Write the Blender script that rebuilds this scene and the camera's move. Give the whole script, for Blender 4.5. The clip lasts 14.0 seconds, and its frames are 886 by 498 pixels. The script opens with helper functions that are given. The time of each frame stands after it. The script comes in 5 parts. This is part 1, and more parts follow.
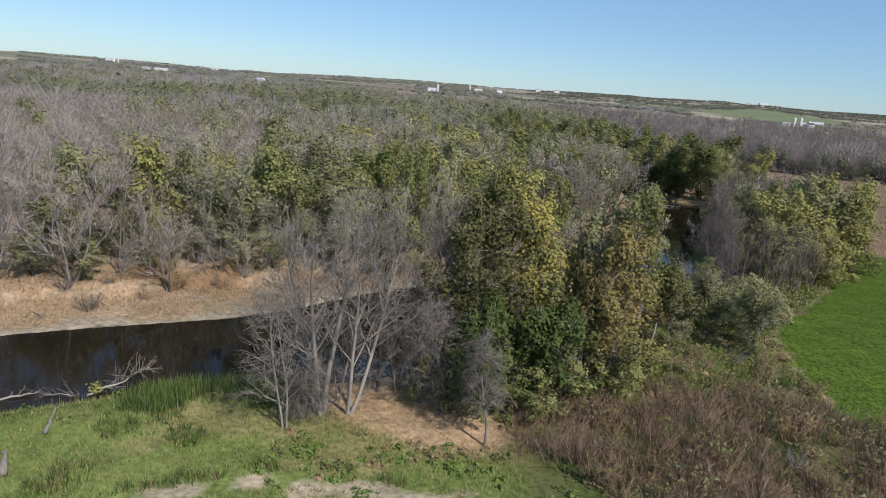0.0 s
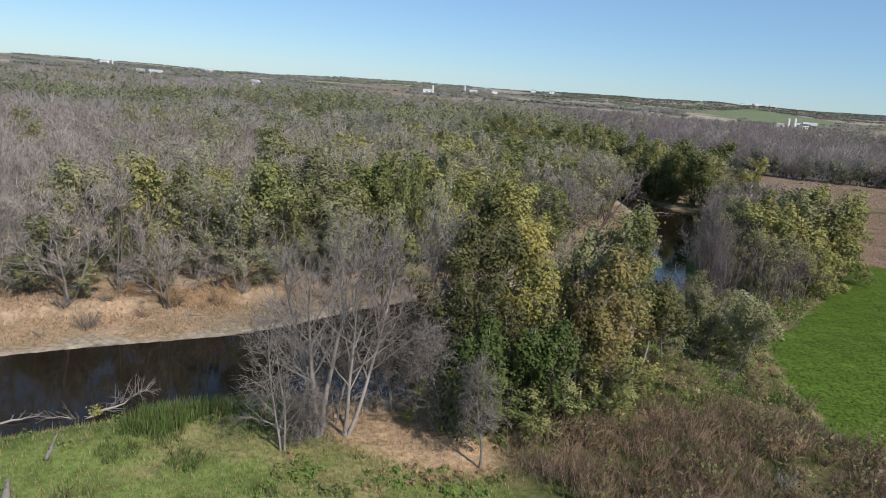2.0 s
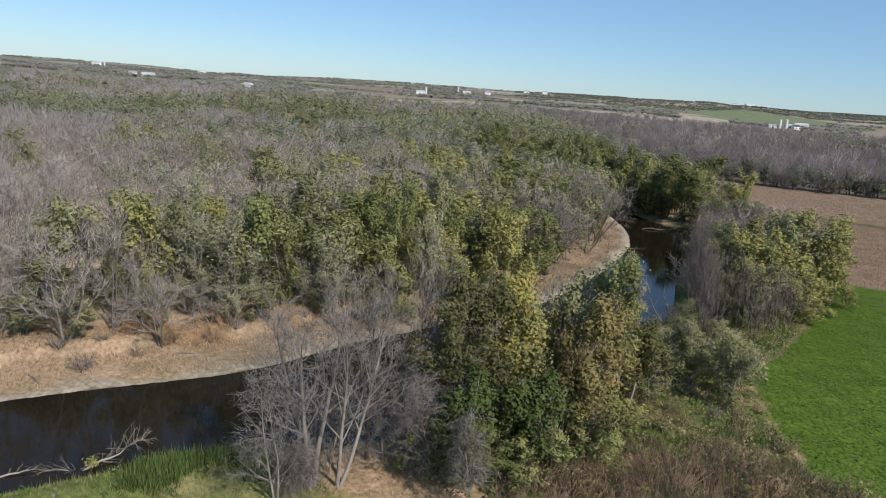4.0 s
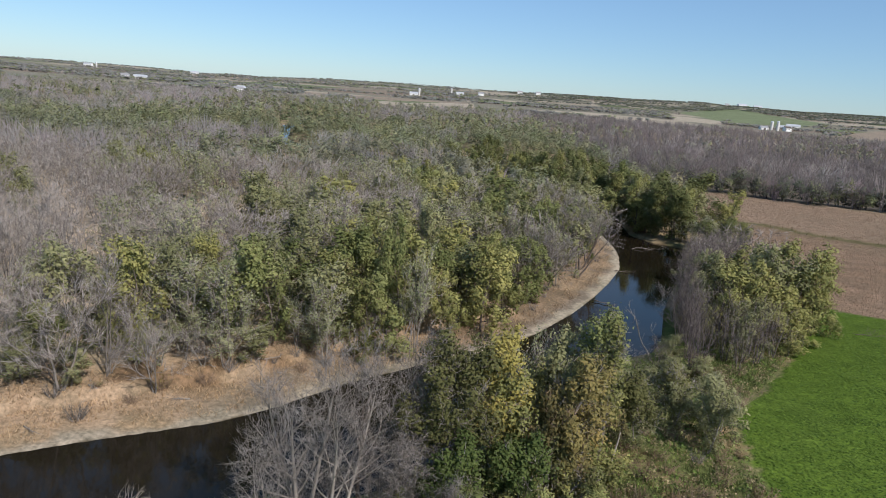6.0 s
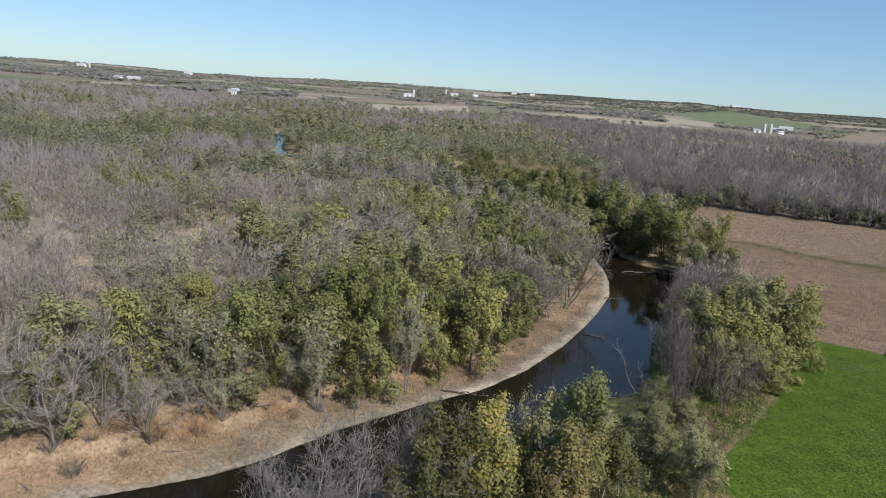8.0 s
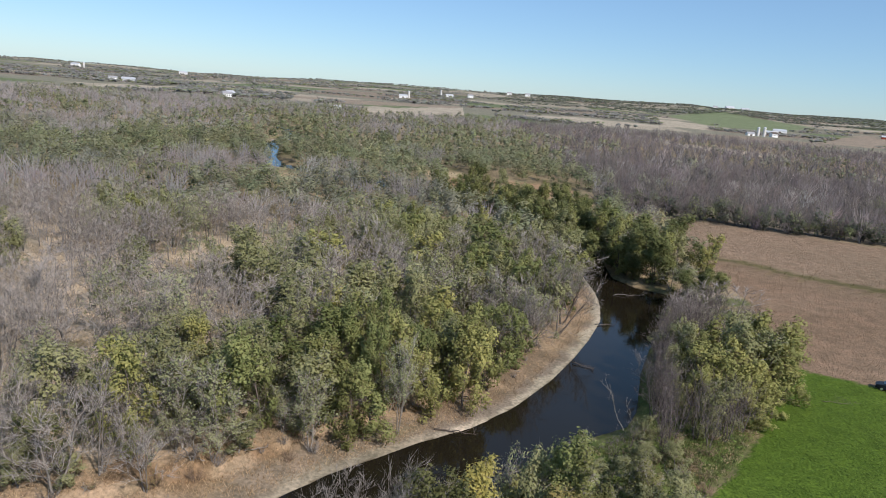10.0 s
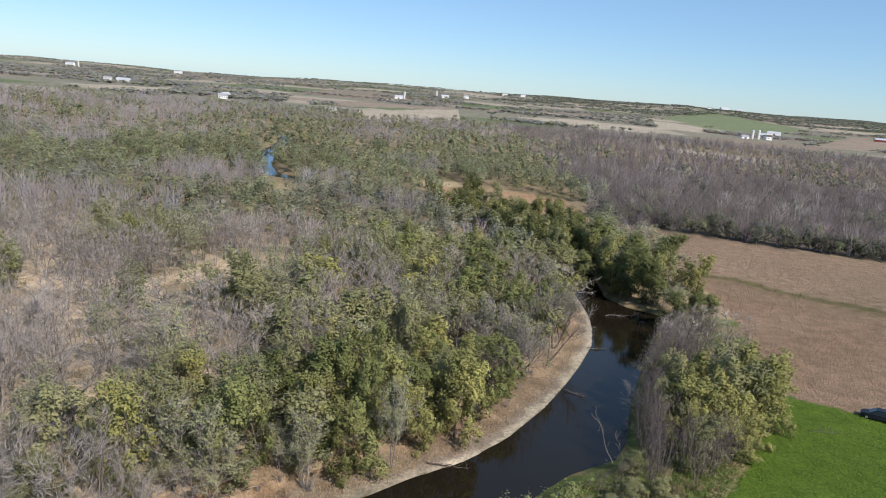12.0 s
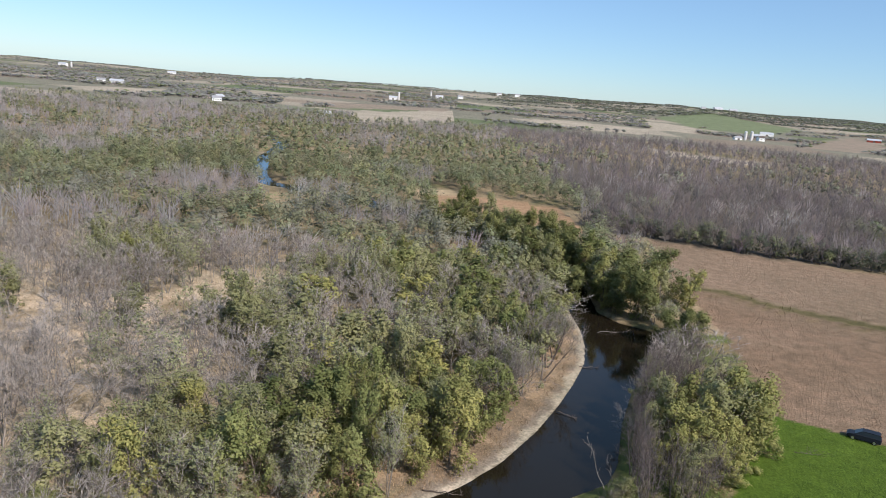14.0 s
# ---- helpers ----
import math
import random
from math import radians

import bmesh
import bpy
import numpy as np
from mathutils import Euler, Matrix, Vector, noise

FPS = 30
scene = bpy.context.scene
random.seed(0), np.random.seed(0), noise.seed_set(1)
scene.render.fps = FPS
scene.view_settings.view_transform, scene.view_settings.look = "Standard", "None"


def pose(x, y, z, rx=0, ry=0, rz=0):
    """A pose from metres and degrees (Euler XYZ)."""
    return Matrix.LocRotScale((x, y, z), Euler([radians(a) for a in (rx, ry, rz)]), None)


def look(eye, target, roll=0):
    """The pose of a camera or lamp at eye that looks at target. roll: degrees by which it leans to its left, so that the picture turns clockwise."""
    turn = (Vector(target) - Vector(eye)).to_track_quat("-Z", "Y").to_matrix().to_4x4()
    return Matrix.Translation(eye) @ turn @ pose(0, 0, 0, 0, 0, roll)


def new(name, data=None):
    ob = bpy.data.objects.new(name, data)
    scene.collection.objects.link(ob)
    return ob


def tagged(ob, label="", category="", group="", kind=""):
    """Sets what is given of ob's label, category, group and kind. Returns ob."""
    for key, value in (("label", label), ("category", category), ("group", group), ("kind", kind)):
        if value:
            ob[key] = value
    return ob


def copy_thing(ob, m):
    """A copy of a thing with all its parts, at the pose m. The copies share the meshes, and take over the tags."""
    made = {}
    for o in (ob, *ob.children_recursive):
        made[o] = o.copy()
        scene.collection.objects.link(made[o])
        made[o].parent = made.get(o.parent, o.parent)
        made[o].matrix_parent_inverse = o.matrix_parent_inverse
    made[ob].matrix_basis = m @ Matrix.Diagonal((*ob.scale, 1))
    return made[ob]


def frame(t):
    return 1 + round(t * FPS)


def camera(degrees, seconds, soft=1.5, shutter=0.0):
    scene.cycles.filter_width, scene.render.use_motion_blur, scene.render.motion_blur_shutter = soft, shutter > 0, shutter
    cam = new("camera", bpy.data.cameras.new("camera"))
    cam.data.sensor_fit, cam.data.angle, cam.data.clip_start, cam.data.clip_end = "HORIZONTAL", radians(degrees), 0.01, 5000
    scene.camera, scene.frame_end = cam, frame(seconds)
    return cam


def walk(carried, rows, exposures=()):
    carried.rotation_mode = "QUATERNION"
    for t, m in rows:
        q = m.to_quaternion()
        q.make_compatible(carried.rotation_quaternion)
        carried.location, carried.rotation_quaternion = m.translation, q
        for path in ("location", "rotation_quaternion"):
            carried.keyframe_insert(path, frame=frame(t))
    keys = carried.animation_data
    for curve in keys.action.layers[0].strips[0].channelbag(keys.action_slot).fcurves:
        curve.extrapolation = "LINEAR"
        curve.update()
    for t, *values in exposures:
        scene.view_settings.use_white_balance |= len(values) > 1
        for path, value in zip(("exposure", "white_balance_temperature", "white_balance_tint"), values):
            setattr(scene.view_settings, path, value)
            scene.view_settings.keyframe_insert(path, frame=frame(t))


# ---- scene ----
cam = camera(63.6, 14.0, soft=0.9)
# seconds, x, y, z, yaw to the left, pitch, roll
ROWS = [
    (0, 0.752, 1.047, 19.571, 2.465, -12.853, 4.753),
    (0.5, 0.713, 0.948, 19.775, 2.393, -12.831, 4.747),
    (1, 0.686, 0.862, 20.047, 2.308, -12.811, 4.727),
    (1.5, 0.669, 0.786, 20.521, 2.21, -12.793, 4.697),
    (2, 0.661, 0.719, 21.117, 2.103, -12.778, 4.66),
    (2.5, 0.661, 0.66, 21.909, 1.989, -12.765, 4.62),
    (3, 0.668, 0.608, 22.727, 1.87, -12.754, 4.58),
    (5.5, 0.773, 0.395, 28.008, 1.245, -12.724, 4.444),
    (6, 0.8, 0.352, 29.15, 1.124, -12.723, 4.44),
    (6.5, 0.826, 0.305, 30.536, 1.004, -12.723, 4.445),
    (7, 0.851, 0.253, 31.85, 0.889, -12.724, 4.46),
    (7.5, 0.873, 0.195, 33.198, 0.777, -12.727, 4.484),
    (8, 0.891, 0.129, 34.484, 0.668, -12.731, 4.516),
    (10.5, 0.884, -0.368, 40.972, 0.171, -12.763, 4.761),
    (11, 0.856, -0.511, 42.107, 0.076, -12.771, 4.813),
    (11.5, 0.816, -0.671, 43.439, -0.02, -12.78, 4.859),
    (12, 0.764, -0.851, 44.815, -0.118, -12.79, 4.897),
    (12.5, 0.698, -1.052, 46.261, -0.22, -12.799, 4.923),
    (13, 0.617, -1.274, 47.671, -0.328, -12.809, 4.932),
    (13.5, 0.521, -1.521, 48.852, -0.443, -12.819, 4.921),
    (14, 0.407, -1.792, 49.24, -0.567, -12.829, 4.884),
]


def drone(x, y, z, yaw, pitch, roll):
    """The camera's pose: looks along +y turned by yaw, tilted by pitch, leaning to its left by roll."""
    return pose(x, y, z, 90 + pitch, 0, yaw) @ pose(0, 0, 0, 0, 0, roll)


walk(cam, [(row[0], drone(*row[1:])) for row in ROWS],
     exposures=[(0.0, 0.0, 6320, 10.5), (7.0, 0.0, 6320, 10.5), (14.0, 0.22, 6400, 11.5)])

# ---------------------------------------------------------------- light
SUN_AZ, SUN_EL = 139.0, 40.0      # degrees, clockwise from +y; above the horizon
world = bpy.data.worlds.new("sky")
scene.world = world
world.use_nodes = True
wn = world.node_tree
sky = wn.nodes.new("ShaderNodeTexSky")
sky.sky_type = "NISHITA"
sky.sun_disc = False
sky.sun_elevation, sky.sun_rotation = radians(SUN_EL), radians(SUN_AZ)
sky.air_density, sky.dust_density, sky.ozone_density, sky.altitude = 0.95, 0.1, 2.2, 250
wn.nodes["Background"].inputs["Strength"].default_value = 0.083
clear = wn.nodes.new("ShaderNodeMix")      # clear, blue autumn air
clear.data_type, clear.blend_type = "RGBA", "MULTIPLY"
clear.inputs[0].default_value = 1.0
clear.inputs[7].default_value = (0.76, 0.965, 1.27, 1)
wn.links.new(sky.outputs["Color"], clear.inputs[6])
veil = wn.nodes.new("ShaderNodeMix")       # thin high veil that pales the blue
veil.data_type = "RGBA"
veil.inputs[0].default_value = 0.2
veil.inputs[7].default_value = (6.3, 9.6, 11.0, 1)
wn.links.new(clear.outputs[2], veil.inputs[6])
wn.links.new(veil.outputs[2], wn.nodes["Background"].inputs["Color"])

sun_data = bpy.data.lights.new("sun", "SUN")
sun_data.energy, sun_data.angle, sun_data.color = 4.6, radians(0.53), (1.0, 0.908, 0.82)
sun = new("sun", sun_data)
SUN_DIR = Vector((math.sin(radians(SUN_AZ)) * math.cos(radians(SUN_EL)), math.cos(radians(SUN_AZ)) * math.cos(radians(SUN_EL)), math.sin(radians(SUN_EL))))
sun.matrix_world = look(SUN_DIR * 300, (0, 0, 0))


# ---------------------------------------------------------------- materials
def base_material(name, rough=0.9, spec=0.2):
    m = bpy.data.materials.new(name)
    m.use_nodes = True
    b = m.node_tree.nodes["Principled BSDF"]
    b.inputs["Roughness"].default_value = rough
    b.inputs["Specular IOR Level"].default_value = spec
    return m, m.node_tree, b


def node(nt, kind, **values):
    n = nt.nodes.new(kind)
    for k, v in values.items():
        if k in n.inputs:
            n.inputs[k].default_value = v
    return n


def noise_node(nt, scale, detail=4.0, stretch=None):
    """Noise in metres of the object's own space."""
    co = nt.nodes.new("ShaderNodeTexCoord")
    n = node(nt, "ShaderNodeTexNoise", Scale=scale, Detail=detail, Roughness=0.6)
    if stretch:
        mp = nt.nodes.new("ShaderNodeMapping")
        mp.inputs["Scale"].default_value = stretch[:3]
        mp.inputs["Rotation"].default_value = (0, 0, radians(stretch[3]))
        nt.links.new(co.outputs["Object"], mp.inputs["Vector"])
        nt.links.new(mp.outputs["Vector"], n.inputs["Vector"])
    else:
        nt.links.new(co.outputs["Object"], n.inputs["Vector"])
    return n


def ramp_node(nt, source, stops):
    r = nt.nodes.new("ShaderNodeValToRGB")
    els = r.color_ramp.elements
    while len(els) < len(stops):
        els.new(0.5)
    for e, (p, c) in zip(els, stops):
        e.position, e.color = p, (*c, 1)
    nt.links.new(source, r.inputs["Fac"])
    return r


def mix_node(nt, a, b, fac, mode="MIX"):
    m = nt.nodes.new("ShaderNodeMix")
    m.data_type, m.blend_type = "RGBA", mode
    for sock, v in ((m.inputs[6], a), (m.inputs[7], b)):
        if isinstance(v, tuple):
            sock.default_value = (*v, 1)
        else:
            nt.links.new(v, sock)
    if isinstance(fac, (int, float)):
        m.inputs[0].default_value = fac
    else:
        nt.links.new(fac, m.inputs[0])
    return m.outputs[2]


def math_node(nt, op, a, b):
    m = nt.nodes.new("ShaderNodeMath")
    m.operation = op
    for sock, v in zip(m.inputs, (a, b)):
        if isinstance(v, (int, float)):
            sock.default_value = v
        else:
            nt.links.new(v, sock)
    return m.outputs[0]


def bump(nt, bsdf, source, strength, distance):
    b = node(nt, "ShaderNodeBump", Strength=strength, Distance=distance)
    nt.links.new(source, b.inputs["Height"])
    nt.links.new(b.outputs["Normal"], bsdf.inputs["Normal"])


def plain(name, colour, rough=0.8, var=0.25, scale=3.0, metal=0.0):
    """A surface with mottling at two scales."""
    m, nt, b = base_material(name, rough, 0.05)
    n1, n2 = noise_node(nt, scale), noise_node(nt, scale * 9)
    f = math_node(nt, "ADD", math_node(nt, "MULTIPLY", n1.outputs["Fac"], 0.65), math_node(nt, "MULTIPLY", n2.outputs["Fac"], 0.35))
    lo, hi = tuple(c * (1 - var) for c in colour), tuple(min(1, c * (1 + var)) for c in colour)
    r = ramp_node(nt, f, [(0.3, lo), (0.7, hi)])
    nt.links.new(r.outputs["Color"], b.inputs["Base Color"])
    b.inputs["Metallic"].default_value = metal
    bump(nt, b, n2.outputs["Fac"], 0.3, 0.02)
    return m


def bark(name, dark, light, each=0.0):
    """Bark or twigs; each: how much one twig differs from the next."""
    m, nt, b = base_material(name, 0.9)
    n1, n2 = noise_node(nt, 0.9), noise_node(nt, 14, 3, (1, 1, 0.25, 0))
    f = math_node(nt, "ADD", math_node(nt, "MULTIPLY", n1.outputs["Fac"], 0.6), math_node(nt, "MULTIPLY", n2.outputs["Fac"], 0.4))
    oi = nt.nodes.new("ShaderNodeObjectInfo")
    f = math_node(nt, "ADD", f, math_node(nt, "MULTIPLY", math_node(nt, "SUBTRACT", oi.outputs["Random"], 0.5), 0.3))
    if each:
        geo = nt.nodes.new("ShaderNodeNewGeometry")
        f = math_node(nt, "ADD", f, math_node(nt, "MULTIPLY", math_node(nt, "SUBTRACT", geo.outputs["Random Per Island"], 0.5), each))
    r = ramp_node(nt, f, [(0.25, dark), (0.75, light)])
    nt.links.new(r.outputs["Color"], b.inputs["Base Color"])
    bump(nt, b, n2.outputs["Fac"], 0.5, 0.03)
    return m


def leaf(name, stops, glow_through=0.24):
    """Leaves: hue varies from tree to tree and from leaf to leaf; some light passes through."""
    m, nt, b = base_material(name, 0.75, 0.08)
    oi, geo = nt.nodes.new("ShaderNodeObjectInfo"), nt.nodes.new("ShaderNodeNewGeometry")
    n = noise_node(nt, 0.55, 2)
    f = math_node(nt, "ADD", math_node(nt, "MULTIPLY", oi.outputs["Random"], 0.46), math_node(nt, "MULTIPLY", geo.outputs["Random Per Island"], 0.22))
    f = math_node(nt, "ADD", f, math_node(nt, "MULTIPLY", math_node(nt, "SUBTRACT", n.outputs["Fac"], 0.27), 0.62))
    r = ramp_node(nt, f, stops)
    nt.links.new(r.outputs["Color"], b.inputs["Base Color"])
    tr = nt.nodes.new("ShaderNodeBsdfTranslucent")
    nt.links.new(r.outputs["Color"], tr.inputs["Color"])
    mx = nt.nodes.new("ShaderNodeMixShader")
    mx.inputs[0].default_value = glow_through
    nt.links.new(b.outputs[0], mx.inputs[1])
    nt.links.new(tr.outputs[0], mx.inputs[2])
    nt.links.new(mx.outputs[0], nt.nodes["Material Output"].inputs["Surface"])
    return m


def tinted(name, rough=0.85, through_light=0.0):
    """Colour from the mesh's own tint, varied piece by piece."""
    m, nt, b = base_material(name, rough)
    at, geo = nt.nodes.new("ShaderNodeAttribute"), nt.nodes.new("ShaderNodeNewGeometry")
    at.attribute_name = "tint"
    v = ramp_node(nt, geo.outputs["Random Per Island"], [(0.0, (0.9, 0.9, 0.9)), (1.0, (1.1, 1.1, 1.09))])
    c = mix_node(nt, at.outputs["Color"], v.outputs["Color"], 1.0, "MULTIPLY")
    nt.links.new(c, b.inputs["Base Color"])
    if through_light:
        tr = nt.nodes.new("ShaderNodeBsdfTranslucent")
        nt.links.new(c, tr.inputs["Color"])
        mx = nt.nodes.new("ShaderNodeMixShader")
        mx.inputs[0].default_value = through_light
        nt.links.new(b.outputs[0], mx.inputs[1])
        nt.links.new(tr.outputs[0], mx.inputs[2])
        nt.links.new(mx.outputs[0], nt.nodes["Material Output"].inputs["Surface"])
    return m


def ground_material():
    m, nt, b = base_material("earth_and_grass", 0.95, 0.1)
    at = nt.nodes.new("ShaderNodeAttribute")
    at.attribute_name = "tint"
    n1, n2, n3 = noise_node(nt, 0.35, 5), noise_node(nt, 2.6, 5), noise_node(nt, 0.02, 3)
    v1 = ramp_node(nt, n1.outputs["Fac"], [(0.3, (0.72, 0.74, 0.72)), (0.7, (1.25, 1.22, 1.2))])
    v2 = ramp_node(nt, n2.outputs["Fac"], [(0.3, (0.6, 0.62, 0.6)), (0.7, (1.35, 1.33, 1.3))])
    v3 = ramp_node(nt, n3.outputs["Fac"], [(0.3, (0.85, 0.88, 0.85)), (0.7, (1.12, 1.1, 1.1))])
    c = mix_node(nt, at.outputs["Color"], v1.outputs["Color"], 1.0, "MULTIPLY")
    c = mix_node(nt, c, v2.outputs["Color"], 1.0, "MULTIPLY")
    c = mix_node(nt, c, v3.outputs["Color"], 1.0, "MULTIPLY")
    nt.links.new(c, b.inputs["Base Color"])
    bump(nt, b, n2.outputs["Fac"], 0.6, 0.15)
    return m


def water_material():
    m, nt, b = base_material("river_water", 0.04, 0.5)
    b.inputs["Base Color"].default_value = (0.014, 0.011, 0.007, 1)
    b.inputs["IOR"].default_value = 1.33
    n = noise_node(nt, 0.9, 3, (1, 2.2, 1, 40))
    bump(nt, b, n.outputs["Fac"], 0.12, 0.05)
    return m


BARK_GREY = bark("grey_bark", (0.12, 0.105, 0.09), (0.33, 0.295, 0.26))
BARK_DARK = bark("dark_bark", (0.07, 0.055, 0.045), (0.2, 0.165, 0.14))
BARK_PALE = bark("bleached_wood", (0.16, 0.14, 0.12), (0.40, 0.36, 0.315))
TWIG_GREY = bark("grey_twigs", (0.13, 0.11, 0.095), (0.44, 0.395, 0.355), 0.7)
TWIG_BROWN = bark("brown_twigs", (0.10, 0.068, 0.046), (0.30, 0.215, 0.15), 0.6)
TWIG_DIM = bark("weathered_twigs", (0.085, 0.073, 0.064), (0.30, 0.272, 0.25), 0.7)
TWIG_MAUVE = bark("mauve_grey_twigs", (0.055, 0.045, 0.042), (0.225, 0.19, 0.178), 0.8)
LEAF = {
    "green": leaf("green_leaves", [(0.1, (0.0871, 0.108, 0.0396)), (0.5, (0.209, 0.232, 0.0856)), (0.9, (0.365, 0.366, 0.147))]),
    "olive": leaf("olive_leaves", [(0.1, (0.137, 0.139, 0.0658)), (0.5, (0.27, 0.273, 0.131)), (0.9, (0.393, 0.381, 0.194))]),
    "yellow": leaf("yellowing_leaves", [(0.1, (0.14, 0.147, 0.0514)), (0.5, (0.275, 0.279, 0.102)), (0.9, (0.446, 0.416, 0.15))]),
    "gold": leaf("golden_leaves", [(0.1, (0.17, 0.165, 0.055)), (0.5, (0.3, 0.275, 0.085)), (0.9, (0.45, 0.375, 0.11))]),
    "sage": leaf("grey_green_leaves", [(0.1, (0.187, 0.195, 0.1)), (0.5, (0.321, 0.334, 0.174)), (0.9, (0.434, 0.442, 0.236))]),
    "rust": leaf("rust_leaves", [(0.1, (0.125, 0.112, 0.05)), (0.5, (0.205, 0.17, 0.07)), (0.9, (0.33, 0.225, 0.085))]),
    "russet": leaf("olive_brown_leaves", [(0.1, (0.14, 0.125, 0.05)), (0.5, (0.24, 0.21, 0.08)), (0.9, (0.37, 0.27, 0.095))]),
    "creeper": leaf("creeper_leaves", [(0.1, (0.048, 0.076, 0.024)), (0.5, (0.112, 0.145, 0.045)), (0.9, (0.23, 0.245, 0.085))]),
    "deep": leaf("deep_olive_leaves", [(0.1, (0.075, 0.078, 0.03)), (0.5, (0.17, 0.17, 0.068)), (0.9, (0.3, 0.285, 0.12))]),
    "dark": leaf("dark_leaves", [(0.1, (0.088, 0.101, 0.0396)), (0.5, (0.182, 0.196, 0.077)), (0.9, (0.308, 0.303, 0.121))]),
}
FOLIAGE = tinted("distant_foliage", 0.8, 0.2)
BLADES = tinted("grass_blades", 0.8, 0.25)
GROUND = ground_material()
WATER = water_material()


# ---------------------------------------------------------------- mesh building
class Shape:
    """Collects vertices, faces and a tint, then makes one mesh."""

    def __init__(self):
        self.v, self.f, self.t, self.nor, self.n = [], [], [], [], 0

    def add(self, verts, faces, tint=None, nor=None):
        """verts (k, m, 3), faces (j, 3 or 4) within one of the k pieces; tint (k, 3); nor: the way each vertex faces."""
        k, m = verts.shape[:2]
        off = self.n + np.arange(k)[:, None, None] * m
        self.v.append(verts.reshape(-1, 3))
        self.f.append((faces[None] + off).reshape(-1, faces.shape[1]))
        if tint is not None:
            self.t.append(np.repeat(np.asarray(tint, float), m, axis=0))
        self.nor.append(np.zeros((k * m, 3)) if nor is None else nor.reshape(-1, 3))
        self.n += k * m
        return self

    def mesh(self, name, material, smooth=False):
        v = np.concatenate(self.v).astype(np.float32)
        me = bpy.data.meshes.new(name)
        me.vertices.add(len(v))
        me.vertices.foreach_set("co", v.ravel())
        counts = np.concatenate([np.full(len(f), f.shape[1]) for f in self.f])
        loops = np.concatenate([f.ravel() for f in self.f]).astype(np.int32)
        me.loops.add(len(loops))
        me.loops.foreach_set("vertex_index", loops)
        me.polygons.add(len(counts))
        me.polygons.foreach_set("loop_start", np.r_[0, np.cumsum(counts)[:-1]].astype(np.int32))
        me.polygons.foreach_set("loop_total", counts.astype(np.int32))
        if smooth:
            me.polygons.foreach_set("use_smooth", np.ones(len(counts), bool))
        if self.t:
            t = np.concatenate(self.t)
            a = me.color_attributes.new("tint", "FLOAT_COLOR", "POINT")
            a.data.foreach_set("color", np.c_[t, np.ones(len(t))].astype(np.float32).ravel())
        me.update(calc_edges=True)
        rounded = np.concatenate(self.nor or [np.zeros((1, 3))])
        if rounded.any():
            me.polygons.foreach_set("use_smooth", np.ones(len(counts), bool))
            me.normals_split_custom_set_from_vertices(rounded.astype(np.float32).tolist())
        me.materials.append(material)
        return me


def unit(a):
    return a / np.maximum(np.linalg.norm(a, axis=-1, keepdims=True), 1e-9)


def frame_of(d):
    """Two directions square to each row of d."""
    up = np.where(np.abs(d[:, 2:3]) < 0.9, np.array([[0, 0, 1.0]]), np.array([[1.0, 0, 0]]))
    a = unit(np.cross(d, up))
    return a, np.cross(d, a)


def tubes(shape, p0, p1, r0, r1, sides, tint=None):
    """Tapered tubes from p0 to p1."""
    p0, p1 = np.asarray(p0, float), np.asarray(p1, float)
    a, b = frame_of(unit(p1 - p0))
    ang = np.arange(sides) * 2 * np.pi / sides
    ring = a[:, None] * np.cos(ang)[None, :, None] + b[:, None] * np.sin(ang)[None, :, None]
    v = np.concatenate([p0[:, None] + ring * np.asarray(r0)[:, None, None], p1[:, None] + ring * np.asarray(r1)[:, None, None]], axis=1)
    i = np.arange(sides)
    j = (i + 1) % sides
    return shape.add(v, np.stack([i, j, j + sides, i + sides], 1), tint)


def spikes(shape, p0, p1, r, tint=None):
    """Pointed three-sided twigs from p0 to p1."""
    p0, p1 = np.asarray(p0, float), np.asarray(p1, float)
    a, b = frame_of(unit(p1 - p0))
    ang = np.arange(3) * 2 * np.pi / 3
    ring = a[:, None] * np.cos(ang)[None, :, None] + b[:, None] * np.sin(ang)[None, :, None]
    v = np.concatenate([p0[:, None] + ring * np.asarray(r)[:, None, None], p1[:, None]], axis=1)
    return shape.add(v, np.array([[0, 1, 3], [1, 2, 3], [2, 0, 3]]), tint)


def blades(shape, p0, p1, w, rng, tint=None):
    """Flat pointed blades of grass."""
    n = len(p0)
    ang = rng.uniform(0, 2 * np.pi, n)
    side = np.c_[np.cos(ang), np.sin(ang), np.zeros(n)] * np.asarray(w)[:, None] / 2
    v = np.stack([p0 - side, p0 + side, p1], 1)
    return shape.add(v, np.array([[0, 1, 2]]), tint)


